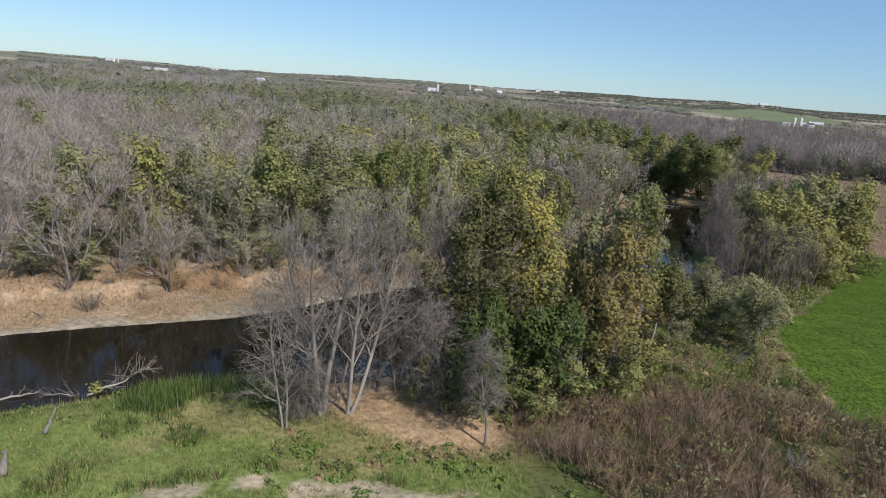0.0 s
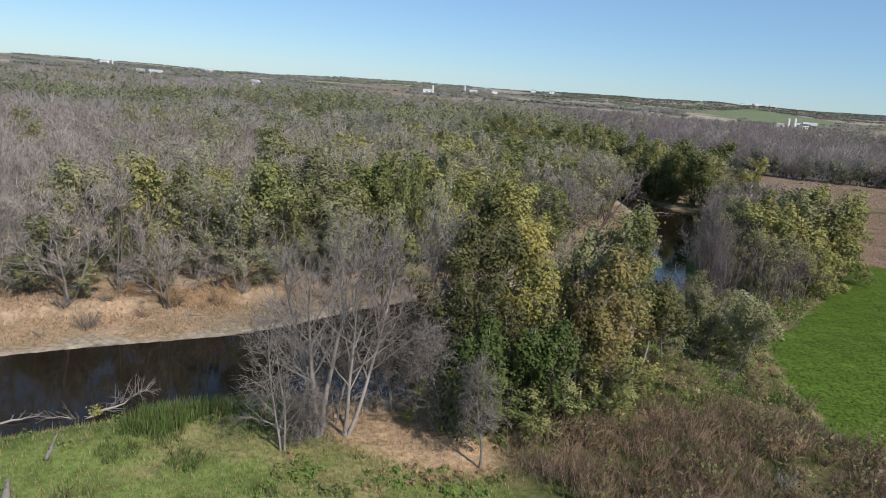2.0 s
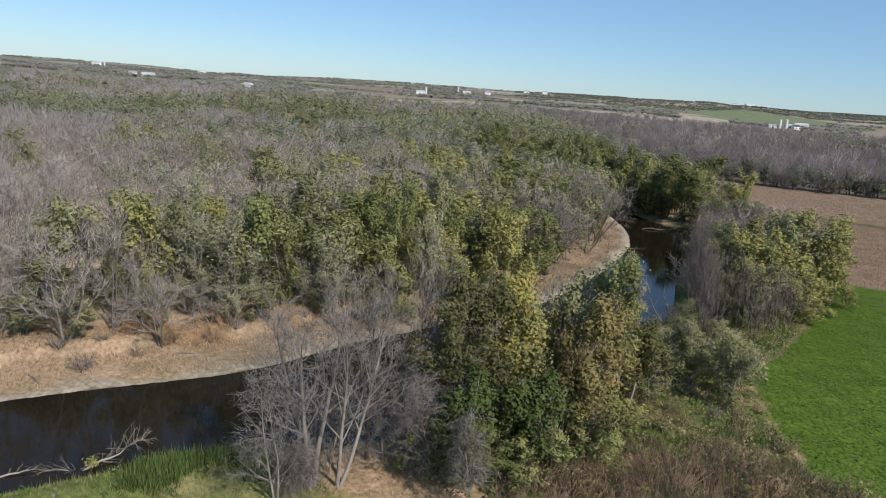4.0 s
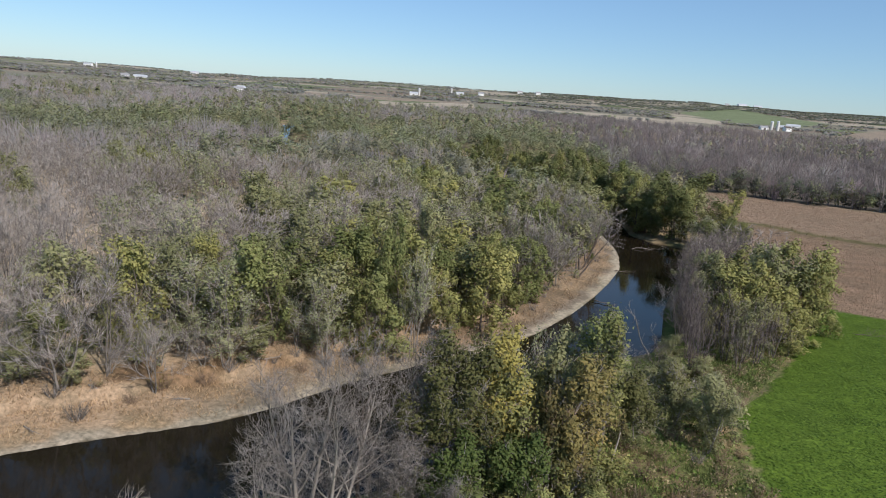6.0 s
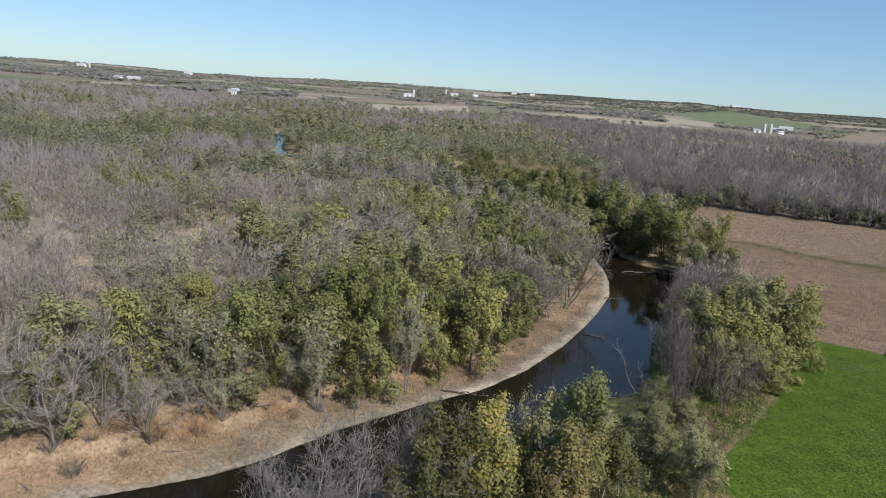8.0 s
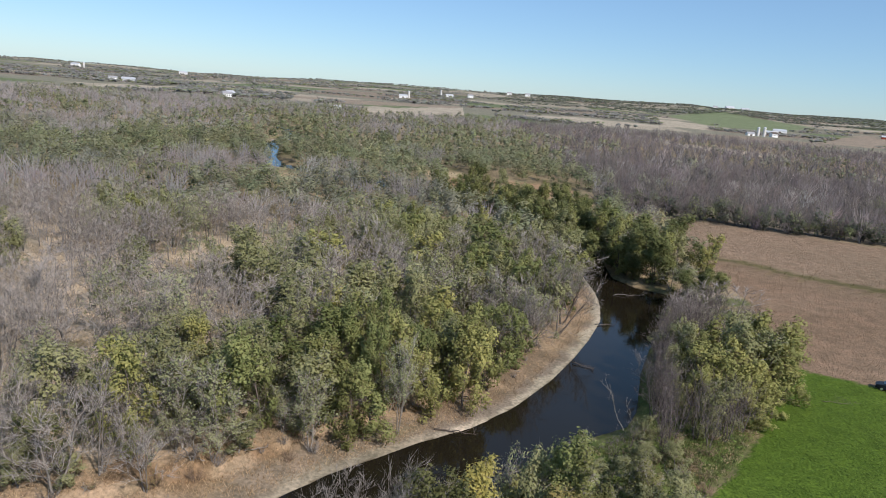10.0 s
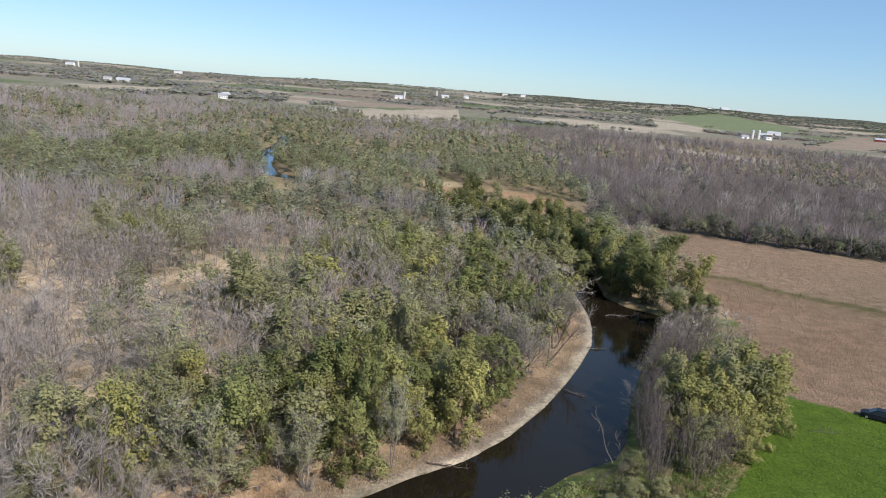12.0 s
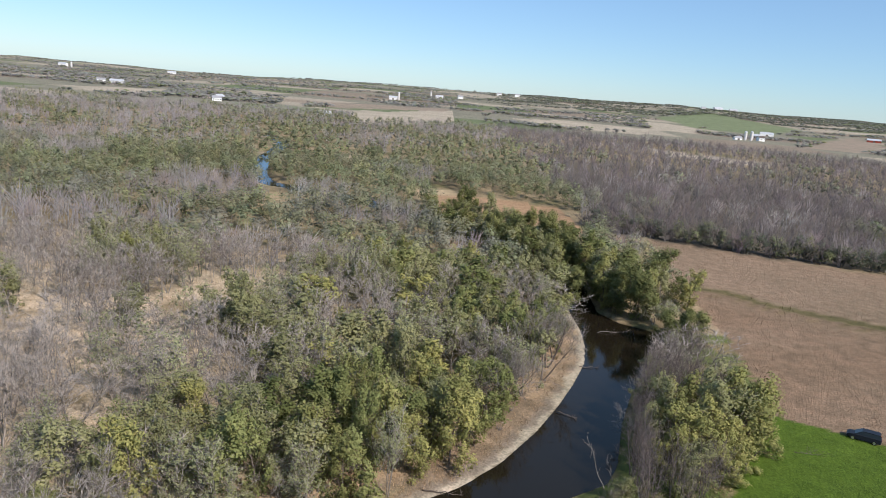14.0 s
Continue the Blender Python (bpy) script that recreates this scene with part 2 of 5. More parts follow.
def leaves(shape, c, size, rng, tint=None, lift=0.4, long=1.6, out=None, loose=0.45, soft=0.0):
    """Leaf sprays: small pointed blades, turned every way but mostly facing up and out."""
    n = len(c)
    nor = unit(rng.normal(size=(n, 3)) * loose + np.array([0, 0, lift]) + (unit(c - c.mean(0)) if out is None else out))
    a, b = frame_of(nor)
    th = rng.uniform(0, 2 * np.pi, n)[:, None]
    u, w = a * np.cos(th) + b * np.sin(th), b * np.cos(th) - a * np.sin(th)
    s = np.asarray(size)[:, None] / 2
    v = np.stack([c + u * s * long, c - u * s * long * 0.6 + w * s, c - u * s * long * 0.6 - w * s], 1)
    faced = None
    if soft:
        # neighbouring leaves of a tuft share the light, as dense foliage does
        faced = np.repeat(unit((1 - soft) * nor + soft * (unit(c - c.mean(0)) * 0.8 + (out if out is not None else 0)))[:, None], 3, 1)
    return shape.add(v, np.array([[0, 1, 2]]), tint, faced)


def part(name, mesh, parent, label=""):
    ob = new(name, mesh)
    ob.parent = parent
    if label:
        tagged(ob, label)
    return ob


def spread_out(limits, gap, rng, ok, tries):
    """Random places at least gap apart within limits (x0, x1, y0, y1) where ok(x, y) is true."""
    x0, x1, y0, y1 = limits
    cells, out = {}, []
    pts = np.c_[rng.uniform(x0, x1, tries), rng.uniform(y0, y1, tries)]
    pts = pts[ok(pts[:, 0], pts[:, 1])]
    for x, y in pts:
        i, j = int(x // gap), int(y // gap)
        near = (q for a in (-1, 0, 1) for b in (-1, 0, 1) for q in cells.get((i + a, j + b), ()))
        if all((x - q[0]) ** 2 + (y - q[1]) ** 2 > gap * gap for q in near):
            cells.setdefault((i, j), []).append((x, y))
            out.append((x, y))
    return np.array(out).reshape(-1, 2)


# ---------------------------------------------------------------- the lie of the land
SHORE_FAR = np.array([(-120, 10), (-75, 27), (-50, 39), (-33.2, 49), (-28.5, 52), (-19, 57.4), (-14.8, 61.3), (-9.6, 67.6), (-0.7, 76), (6, 81.2), (12, 88.5), (18, 98.5), (23, 108.7),
                      (27, 118), (31.1, 129), (33.2, 140), (34, 150), (33.5, 166), (34, 185), (22, 222), (-2, 262), (-40, 297), (-84, 325), (-93, 352), (-109, 416), (-116, 505), (-126, 535), (-160, 610)], float)
SHORE_NEAR = np.array([(-120, -8), (-75, 9), (-45, 25), (-25.5, 37.6), (-20.7, 41.1), (-16.7, 43.5), (-13.4, 45), (-7.4, 46.6), (-2, 50), (2, 55), (6.5, 63), (12, 72), (19, 80), (26, 85), (28.5, 90),
                       (32.5, 104), (37, 116), (41, 124.5), (47, 137), (53, 147), (50, 153), (44, 157), (40.5, 164), (42, 188), (31, 228), (5, 271), (-34, 307), (-77, 331), (-86, 351), (-101, 417), (-109, 507), (-119, 539), (-156, 613)], float)
RIVER = np.concatenate([SHORE_FAR, SHORE_NEAR[::-1]])
GREEN_FIELD = np.array([(58.9, 109.7), (54.3, 104), (46.5, 91), (41.5, 82), (36, 74.5), (31.5, 68.9), (28.4, 63), (27.6, 55), (26.6, 48.5), (28, 45), (36, 38), (60, 22), (140, 10), (140, 62), (73.4, 101.4)], float)
BROWN_FIELD = np.array([(58.9, 109.7), (62, 122), (66, 148), (69, 196), (71, 240), (56, 271), (69.4, 262), (88.7, 255), (122, 239), (150, 228), (230, 200), (330, 160), (330, 40), (140, 62), (73.4, 101.4)], float)
TRACK = np.array([(66, 194), (82, 188.6), (89.3, 180), (99.4, 173), (113, 167), (160, 146), (260, 110)], float)
ORANGE_FIELD = np.array([(-5, 334), (11, 325), (32, 328), (54, 316), (56, 271), (52, 245), (40, 232), (24, 240), (8, 268), (0, 290)], float)
FAR_FIELDS = {
    "stubble": [[(-146, 1034), (10, 1493), (12, 951), (-92, 787)], [(117, 1309), (233, 1428), (374, 1332), (309, 1126), (185, 1127)], [(526, 1939), (632, 1805), (476, 1384), (390, 1390)],
                [(-623, 1194), (-539, 1410), (-443, 1158), (-524, 1049)], [(228, 799), (337, 731), (301, 663), (219, 706)]],
    "meadow": [[(650, 2300), (1000, 2750), (1050, 2171), (748, 1669), (600, 1750)], [(-326, 1071), (-198, 1100), (-136, 918), (-264, 965)]],
    "ploughed": [[(619, 1253), (1096, 1979), (1012, 1662), (746, 1220), (590, 1156)], [(-381, 1353), (-208, 1396), (10, 1645), (-2, 1401), (-174, 1168)]],
}


def inside(poly, x, y):
    poly = np.asarray(poly, float)
    hit = np.zeros(np.shape(x), bool)
    for (x0, y0), (x1, y1) in zip(poly, np.roll(poly, -1, 0)):
        cross = (y0 > y) != (y1 > y)
        if y1 != y0:
            hit ^= cross & (x < (x1 - x0) * (y - y0) / (y1 - y0) + x0)
    return hit


def away(line, x, y, closed=False):
    """Distance from each point to a line of points."""
    line = np.asarray(line, float)
    best = np.full(np.shape(x), 1e9)
    ends = np.roll(line, -1, 0) if closed else line[1:]
    for (x0, y0), (x1, y1) in zip(line, ends):
        dx, dy = x1 - x0, y1 - y0
        s = np.clip(((x - x0) * dx + (y - y0) * dy) / max(dx * dx + dy * dy, 1e-9), 0, 1)
        best = np.minimum(best, np.hypot(x - x0 - s * dx, y - y0 - s * dy))
    return best


def step(a, b, v):
    s = np.clip((v - a) / (b - a), 0, 1)
    return s * s * (3 - 2 * s)


_grid_rng = np.random.default_rng(7)
_lattice = _grid_rng.uniform(-1, 1, (256, 256))


def wobble(x, y, size, seed=0):
    """Smooth noise, -1 to 1, of that size in metres."""
    u, v = np.asarray(x) / size + seed * 17.3, np.asarray(y) / size + seed * 9.1
    i, j = np.floor(u).astype(int), np.floor(v).astype(int)
    a, b = u - i, v - j
    a, b = a * a * (3 - 2 * a), b * b * (3 - 2 * b)
    g = lambda p, q: _lattice[p % 256, q % 256]
    return (g(i, j) * (1 - a) + g(i + 1, j) * a) * (1 - b) + (g(i, j + 1) * (1 - a) + g(i + 1, j + 1) * a) * b


WATER_Z = -1.0


def height(x, y):
    x, y = np.asarray(x, float), np.asarray(y, float)
    z = 0.18 * wobble(x, y, 6) + 0.3 * wobble(x, y, 23, 1)
    field = inside(GREEN_FIELD, x, y) | inside(BROWN_FIELD, x, y)
    z = np.where(field, 0.1 * z, z)
    wet = inside(RIVER, x, y)
    df, dn = away(SHORE_FAR, x, y), away(SHORE_NEAR, x, y)
    d = np.minimum(df, dn)
    beach = WATER_Z + np.minimum(df, 3) * 0.11 + np.clip(df - 3, 0, 12) * 0.085 + 0.05 * wobble(x, y, 2, 3) * step(0.5, 2, df)
    steep = WATER_Z + np.minimum(dn, 2.4) * 0.45
    z = z + 0.85 * (df < dn) * step(6.4, 7.3, df + 1.5 * wobble(x, y, 3.6, 4)) * step(24, 15, df) * step(118, 90, y)
    beach = beach + 0.85 * step(6.4, 7.3, df + 1.5 * wobble(x, y, 3.6, 4)) * step(118, 90, y)
    bank = np.where(df < dn, beach, steep)
    land = np.minimum(z, bank) * step(20, 14, d) + z * (1 - step(20, 14, d))
    z = np.where(wet, WATER_Z - np.minimum(d, 5) * 0.3, np.where(d < 20, np.where(df < dn, np.minimum(z, beach), np.minimum(z, steep)), land))
    # hills towards the skyline
    r, az = np.hypot(x, y), np.degrees(np.arctan2(x, y))
    rise = 9 + 22 * step(-17, -1, az) + 11 * step(6, 12, az)
    rise = rise + 7 * wobble(az, r / 400, 4.5, 5) + 4 * wobble(az, r / 300, 1.7, 6)
    hills = rise * step(1700, 3700, r) + 3.5 * wobble(x, y, 420, 8) * step(900, 1600, r)
    return z + hills + np.where(r > 3700, -6 * step(3700, 4700, r), 0)


def colour_of(x, y):
    """The ground's own colour: grass, litter, sand, crops; one litter patch holds painted shade."""
    n1, n2, n3 = wobble(x, y, 3.5, 11), wobble(x, y, 14, 12), wobble(x, y, 1.3, 13)
    c = np.zeros((*np.shape(x), 3))

    def lay(mask, rgb):
        m = np.clip(mask, 0, 1)[..., None]
        c[...] = c * (1 - m) + np.array(rgb) * m

    df, dn, wet = away(SHORE_FAR, x, y), away(SHORE_NEAR, x, y), inside(RIVER, x, y)
    r = np.hypot(x, y)
    lay(np.ones(np.shape(x)), (0.25, 0.195, 0.125))                                      # leaf litter
    lay(step(-0.1, 0.5, n2 + 0.3 * n1) * 0.8, (0.34, 0.265, 0.17))                      # dry grass
    lay(step(0.2, 0.7, -n2 + 0.4 * n1) * 0.7 * np.maximum(step(-40, -15, x), step(190, 230, y)), (0.12, 0.13, 0.055))
    marsh = step(62, 30, np.hypot((x + 80) * 0.9, (y - 140) * 0.8)) + step(16, 8, np.hypot(x + 40, y - 84)) + step(14, 7, np.hypot(x + 33, y - 74))
    lay(marsh * step(-0.8, 0.0, n2 + 0.5 * n1), (0.5, 0.405, 0.305))
    lay(step(55, 75, x) * step(225, 250, y) * step(640, 560, r), (0.15, 0.124, 0.1))       # litter in the brown woods, its colour darkened for the shade there
    lay(step(-22, -30, x) * step(122, 108, y) * step(-0.6, 0.0, n2 + 0.4 * n1) * 0.85, (0.48, 0.38, 0.28))
    far_side = (df < dn) & ~wet
    lay(far_side * step(17, 9, df + 4 * n2) * (y < 230), (0.35, 0.258, 0.178))            # dry grass along the far bank
    lay(far_side * step(17, 9, df) * step(0.1, 0.6, n1) * (y < 230) * 0.6, (0.30, 0.225, 0.14))
    lay(far_side * step(4, 7, df) * step(17, 12, df) * step(0.15, 0.5, n1 + 0.4 * n3 - 0.2 * n2) * (y < 230) * 0.75, (0.2, 0.125, 0.075))
    lay(far_side * step(7, 4.5, df + 1.2 * n1) * step(-24, -17, x) * step(8, 2, x) * 0.75, (0.21, 0.175, 0.14))   # grey mud slope
    lay(far_side * step(2.2, 0.7, df + 1.3 * n1 + 0.9 * n3) * (y < 240), (0.3, 0.255, 0.195))                   # silt
    lay(far_side * step(1.3, 0.5, df + 0.5 * n1 + 0.4 * n3) * step(-10, -16, x), (0.36, 0.305, 0.24))
    lay(far_side * step(4.5, 3.2, df + n1) * step(1.8, 2.6, df) * step(0, 0.4, n2) * step(2, -8, x) * 0.7, (0.26, 0.24, 0.11))
    upper = far_side * step(-2, 6, x) * (y < 160)
    lay(upper * step(1.4, 2.2, df) * step(9, 6, df) * step(-0.1, 0.35, n1 + 0.5 * n3) * 0.7, (0.215, 0.16, 0.118))   # dead stalks and litter
    lay(upper * step(3.4, 2.2, df + 0.8 * n1) * step(0.1, 0.5, n2 + 0.5 * n1) * 0.8, (0.2, 0.17, 0.145))              # damp gravel
    lay(upper * step(1.5, 0.8, df + 0.7 * n1 + 0.4 * n3), (0.4, 0.345, 0.275))
    near_side = (dn <= df) & ~wet & (r < 260)
    lay(near_side * (y < 150) * (x < 70), (0.125, 0.145, 0.05))
    lay(near_side * (y < 150) * (x < 70) * step(0.15, 0.5, n1 - 0.3 * n2), (0.22, 0.175, 0.095))
    lay(near_side * step(1, 4, dn) * step(6, 0, x + 3 * n1) * step(47, 44, y), (0.18, 0.228, 0.068))   # green bank
    lay(near_side * step(6, 0, x + 3 * n1) * step(47, 44, y) * step(0.25, 0.6, n1 + 0.4 * n3) * 0.8, (0.28, 0.24, 0.12))
    lay(step(6.5, 4, np.hypot((x + 2.5) * 0.75, (y - 41 + 0.35 * x) * 1.3) + 1.0 * n1 + 0.5 * n3), (0.42, 0.30, 0.195))   # trampled dry patch under the trees
    path = away([(-16, 28.5), (-13.9, 29.6), (-9.1, 31.9), (-6.6, 33.0), (-4.7, 32.7), (0, 32.3), (8, 30)], x, y)
    lay(step(0.5, 0.25, path + 1.3 * n3 + 0.9 * n1 + 0.2) * (near_side), (0.46, 0.38, 0.28))
    scrub = near_side * step(4, 8, x + 2 * n1) * step(60, 40, y + 0.25 * x + 3 * n1)
    lay(scrub * 0.85, (0.15, 0.11, 0.068))
    lay(scrub * step(0.1, 0.5, n1), (0.095, 0.115, 0.038))
    lay(near_side * step(3, 7, x) * step(30, 36, y) * step(0.05, 0.35, wobble(x, y, 3.4, 72)) * (y < 100) * 0.7, (0.1, 0.135, 0.042))
    for cx, cy, rr in ((26.5, 62.5, 1.9), (30, 70, 1.3), (26.8, 50, 1.2), (14, 47, 1.0), (19, 50, 1.2)):
        lay(step(rr, rr * 0.4, np.hypot(x - cx, y - cy) + 0.7 * n3), (0.4, 0.27, 0.16))
    edge = away(GREEN_FIELD, x, y, True)
    lay(near_side * step(2.6, 0.6, edge + 1.8 * n1 + 1.2 * n3) * 0.4, (0.28, 0.23, 0.13))
    green = inside(GREEN_FIELD, x + 0.5 * n3, y + 0.5 * n1)
    lay(green.astype(float), (0.097, 0.155, 0.022))
    lay(green * step(0.0, 0.7, n1) * 0.5, (0.11, 0.165, 0.028))
    brown = inside(BROWN_FIELD, x + 0.3 * n3, y + 0.3 * n1)
    lay(brown.astype(float), (0.235, 0.162, 0.112))
    lay(brown * step(0, 0.8, n2) * 0.5, (0.262, 0.192, 0.138))
    lay(brown * 0.22 * step(-0.2, 0.6, np.sin((0.42 * x + 0.9 * y) * 2 * np.pi / 13 + 1.2 * n2)), (0.17, 0.12, 0.082))
    lay(brown * (y > np.interp(x, TRACK[:, 0], TRACK[:, 1])) * 0.7, (0.3, 0.22, 0.16))
    lay(brown * step(3.6, 1.8, away(TRACK, x, y) + 0.8 * n1), (0.115, 0.1, 0.046))
    lay(brown * step(0.9, 0.3, away(TRACK + np.array([-1.0, -6.0]), x, y) + 0.6 * n1) * 0.7, (0.2, 0.15, 0.08))
    lay(brown * step(2.5, 0.8, away(BROWN_FIELD[-2:], x, y) + n1) * 0.8, (0.22, 0.17, 0.085))
    lay(inside(ORANGE_FIELD, x, y).astype(float), (0.37, 0.24, 0.15))
    lay(step(11, 6, np.hypot((x + 2) * 0.8, y - 334) + 2 * n2), (0.45, 0.35, 0.23))
    lay(step(11, 6, np.hypot(x + 54, (y - 455) * 0.5) + 2 * n2), (0.42, 0.33, 0.24))
    # the country beyond the woods: strips of fields
    k = np.floor(x / 210 + 0.35 * wobble(x, y, 900, 21)).astype(int) * 7 + np.floor(y / 170 + 0.8 * wobble(x, y, 700, 22)).astype(int) * 13
    pick = np.abs(_lattice[k % 256, (k * 3) % 256])
    far = step(930, 1000, r + 60 * wobble(x, y, 160, 23))
    lay(far, (0.235, 0.22, 0.17))
    lay(far * (pick < 0.3), (0.38, 0.33, 0.265))
    lay(far * ((pick > 0.3) & (pick < 0.5)), (0.15, 0.18, 0.095))
    lay(far * ((pick > 0.5) & (pick < 0.62)), (0.26, 0.21, 0.165))
    for kind, rgb in (("stubble", (0.42, 0.36, 0.29)), ("meadow", (0.19, 0.22, 0.125)), ("ploughed", (0.3, 0.24, 0.19))):
        for poly in FAR_FIELDS[kind]:
            lay(inside(poly, x, y).astype(float), rgb)
    lay(wet.astype(float), (0.08, 0.06, 0.035))
    return c


def grown(first, last, gap, rate):
    out = [first]
    while out[-1] < last:
        gap *= rate
        out.append(out[-1] + gap)
    return out


half = np.array(grown(45, 3500, 0.66, 1.048))
xs = np.r_[-half[::-1], np.arange(-44.4, 44.8, 0.66), half]
ys = np.r_[-300, -120, -60, -30, -10, 2, 10, 15, 18, np.arange(20, 118, 0.66), np.array(grown(118, 4650, 0.66, 1.035))]
gx, gy = np.meshgrid(xs, ys)
gz = height(gx, gy)
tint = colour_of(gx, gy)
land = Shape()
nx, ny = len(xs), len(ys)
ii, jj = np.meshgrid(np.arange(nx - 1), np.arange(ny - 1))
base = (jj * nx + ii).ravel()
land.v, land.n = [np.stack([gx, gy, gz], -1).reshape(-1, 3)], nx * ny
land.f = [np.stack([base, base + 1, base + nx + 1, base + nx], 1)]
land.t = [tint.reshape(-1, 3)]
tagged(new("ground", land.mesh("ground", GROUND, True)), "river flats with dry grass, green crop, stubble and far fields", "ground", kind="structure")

pool = Shape()
wx, wy = np.meshgrid(np.linspace(-300, 90, 40), np.linspace(-40, 660, 70))
wi, wj = np.meshgrid(np.arange(39), np.arange(69))
wb = (wj * 40 + wi).ravel()
pool.v, pool.n = [np.stack([wx, wy, np.full_like(wx, WATER_Z)], -1).reshape(-1, 3)], wx.size
pool.f = [np.stack([wb, wb + 1, wb + 41, wb + 40], 1)]
tagged(new("water", pool.mesh("water", WATER)), "slow dark river water reflecting the sky", "river", kind="structure")


# ---------------------------------------------------------------- trees
def grow(rng, h, reach, stems=1, lean=(0, 0), counts=(7, 6, 6), bend=0.22, low=0.3, thick=0.02, rise=0.1, splay=1.0):
    """A tree's wood. Returns limbs as rows (level, p0, p1, r0, r1) and the twig ends as (place, direction, length)."""
    limbs, ends = [], []

    def limb(p, d, length, r, level):
        segs = (7, 5, 3 if len(counts) > 2 else 2, 2)[level]
        marks = []
        for s in range(segs):
            d = d + rng.normal(size=3) * bend * (0.5 if level == 0 else 1) + np.array([0, 0, (rise if level > 1 else max(rise, 0.05)) if level else 0.06])
            d = d / np.linalg.norm(d)
            q = p + d * length / segs
            r2 = r * (1 - 0.85 * (s + 1) / segs) + 0.15 * r * 0.3
            limbs.append((level, p, q, r * (1 - 0.85 * s / segs) + 0.045 * r, r2))
            marks.append((p, q, d, (s + 0.5) / segs))
            p = q
        if level == len(counts):
            ends.append((p, d, length))
            return
        for k in range(counts[level]):
            f = (low if level == 0 else 0.2) + (1 - (low if level == 0 else 0.2)) * (k + rng.uniform(0.2, 0.9)) / counts[level]
            a, b, dd, _ = marks[min(int(f * segs), segs - 1)]
            at = a + (b - a) * ((f * segs) % 1)
            turn = rng.uniform(0, 2 * np.pi) if level else k * 2.4 + rng.uniform(-0.5, 0.5)
            u, w = frame_of(dd[None])
            side = u[0] * math.cos(turn) + w[0] * math.sin(turn)
            open_ = rng.uniform(0.5, 0.95) if level else rng.uniform(0.65, 1.05) - 0.35 * f
            nd = dd * math.cos(open_) + side * math.sin(open_)
            if level == 0:
                size = reach * rng.uniform(0.85, 1.2) * (1.15 - 0.45 * f)
            else:
                size = length * rng.uniform(0.38, 0.62) * (1.1 - 0.4 * f)
            limb(at, nd, size, max(r * (1 - 0.8 * f) * (0.5 if level else 0.55), 0.012), level + 1)

    for s in range(stems):
        a = s * 2 * np.pi / stems + rng.uniform(0, 1)
        tilt = 0.0 if stems == 1 else splay * rng.uniform(0.12, 0.28)
        d = np.array([math.cos(a) * tilt + lean[0], math.sin(a) * tilt + lean[1], 1.0])
        limb(np.array([math.cos(a), math.sin(a), 0]) * (0 if stems == 1 else 0.05 * stems) + np.array([0, 0, -0.3]), d / np.linalg.norm(d), h * rng.uniform(0.82, 0.95), thick * h * (1 if stems == 1 else 0.75), 0)
    return limbs, ends


def wood_shapes(limbs, fine):
    """Two shapes: the trunk with its limbs, and the finer branches."""
    trunk, fine_wood = Shape(), Shape()
    for level in range(5):
        some = [l for l in limbs if l[0] == level]
        if not some:
            continue
        p0, p1 = np.array([l[1] for l in some]), np.array([l[2] for l in some])
        r0, r1 = np.array([l[3] for l in some]), np.array([l[4] for l in some])
        sides = ((7, 4, 3, 3) if fine else (5, 3, 3, 3))[min(level, 3)]
        tubes(trunk if level < 2 else fine_wood, p0, p1, np.maximum(r0, 0.013 if fine else 0.018), np.maximum(r1, 0.009 if fine else 0.013), sides)
    return trunk, fine_wood


def twigs(shape, ends, rng, each, length, r):
    p = np.repeat(np.array([e[0] for e in ends]), each, 0)
    d = np.repeat(np.array([e[1] for e in ends]), each, 0)
    ln = np.repeat(np.array([e[2] for e in ends]), each)
    d = unit(d + rng.normal(size=d.shape) * 0.5 + np.array([0, 0, 0.3]))
    p = p - np.repeat(np.array([e[1] for e in ends]), each, 0) * (ln * rng.uniform(0, 0.9, len(ln)))[:, None]
    return spikes(shape, p, p + d * (length * rng.uniform(0.5, 1.3, len(ln)))[:, None], np.full(len(p), r))


def tufts(centres, radii, count, rng, tall=1.35):
    """Leaf places in feathery upright tufts, with the way each leaf faces."""
    share = radii ** 2 / np.sum(radii ** 2)
    pick = rng.choice(len(centres), count, p=share)
    out = unit(rng.normal(size=(count, 3)) + np.array([0, 0, 0.35]))
    depth = np.clip(np.abs(rng.normal(0.72, 0.26, count)), 0.1, 1.4)
    return centres[pick] + out * (radii[pick] * depth)[:, None] * np.array([0.9, 0.9, tall]), out


def crown_points(ends, rng, count, spread, skirt=0, tight=False):
    """Leaves gathered in tufts round the ends of the branches; some ends stay bare. skirt: low tufts round the foot."""
    keep = rng.uniform(size=len(ends)) < (0.88 if len(ends) < 120 else 0.36 if tight else 0.5)
    p, d, ln = (np.array([e[k] for e in ends])[keep] for k in range(3))
    c = p - d * (ln * rng.uniform(0.0, 0.6, len(p)))[:, None]
    r = spread * 1.75 * rng.uniform(0.55, 1.35, len(c))
    if skirt:
        a = rng.uniform(0, 2 * np.pi, skirt)
        reach = np.hypot(c[:, 0], c[:, 1]).mean() * rng.uniform(0.3, 1.0, skirt)
        c = np.concatenate([c, np.c_[np.cos(a) * reach, np.sin(a) * reach, rng.uniform(0.4, 3.2, skirt)]])
        r = np.concatenate([r, spread * 1.9 * rng.uniform(0.7, 1.3, skirt)])
    return tufts(c, r, count, rng, 1.1 if tight else 1.35)


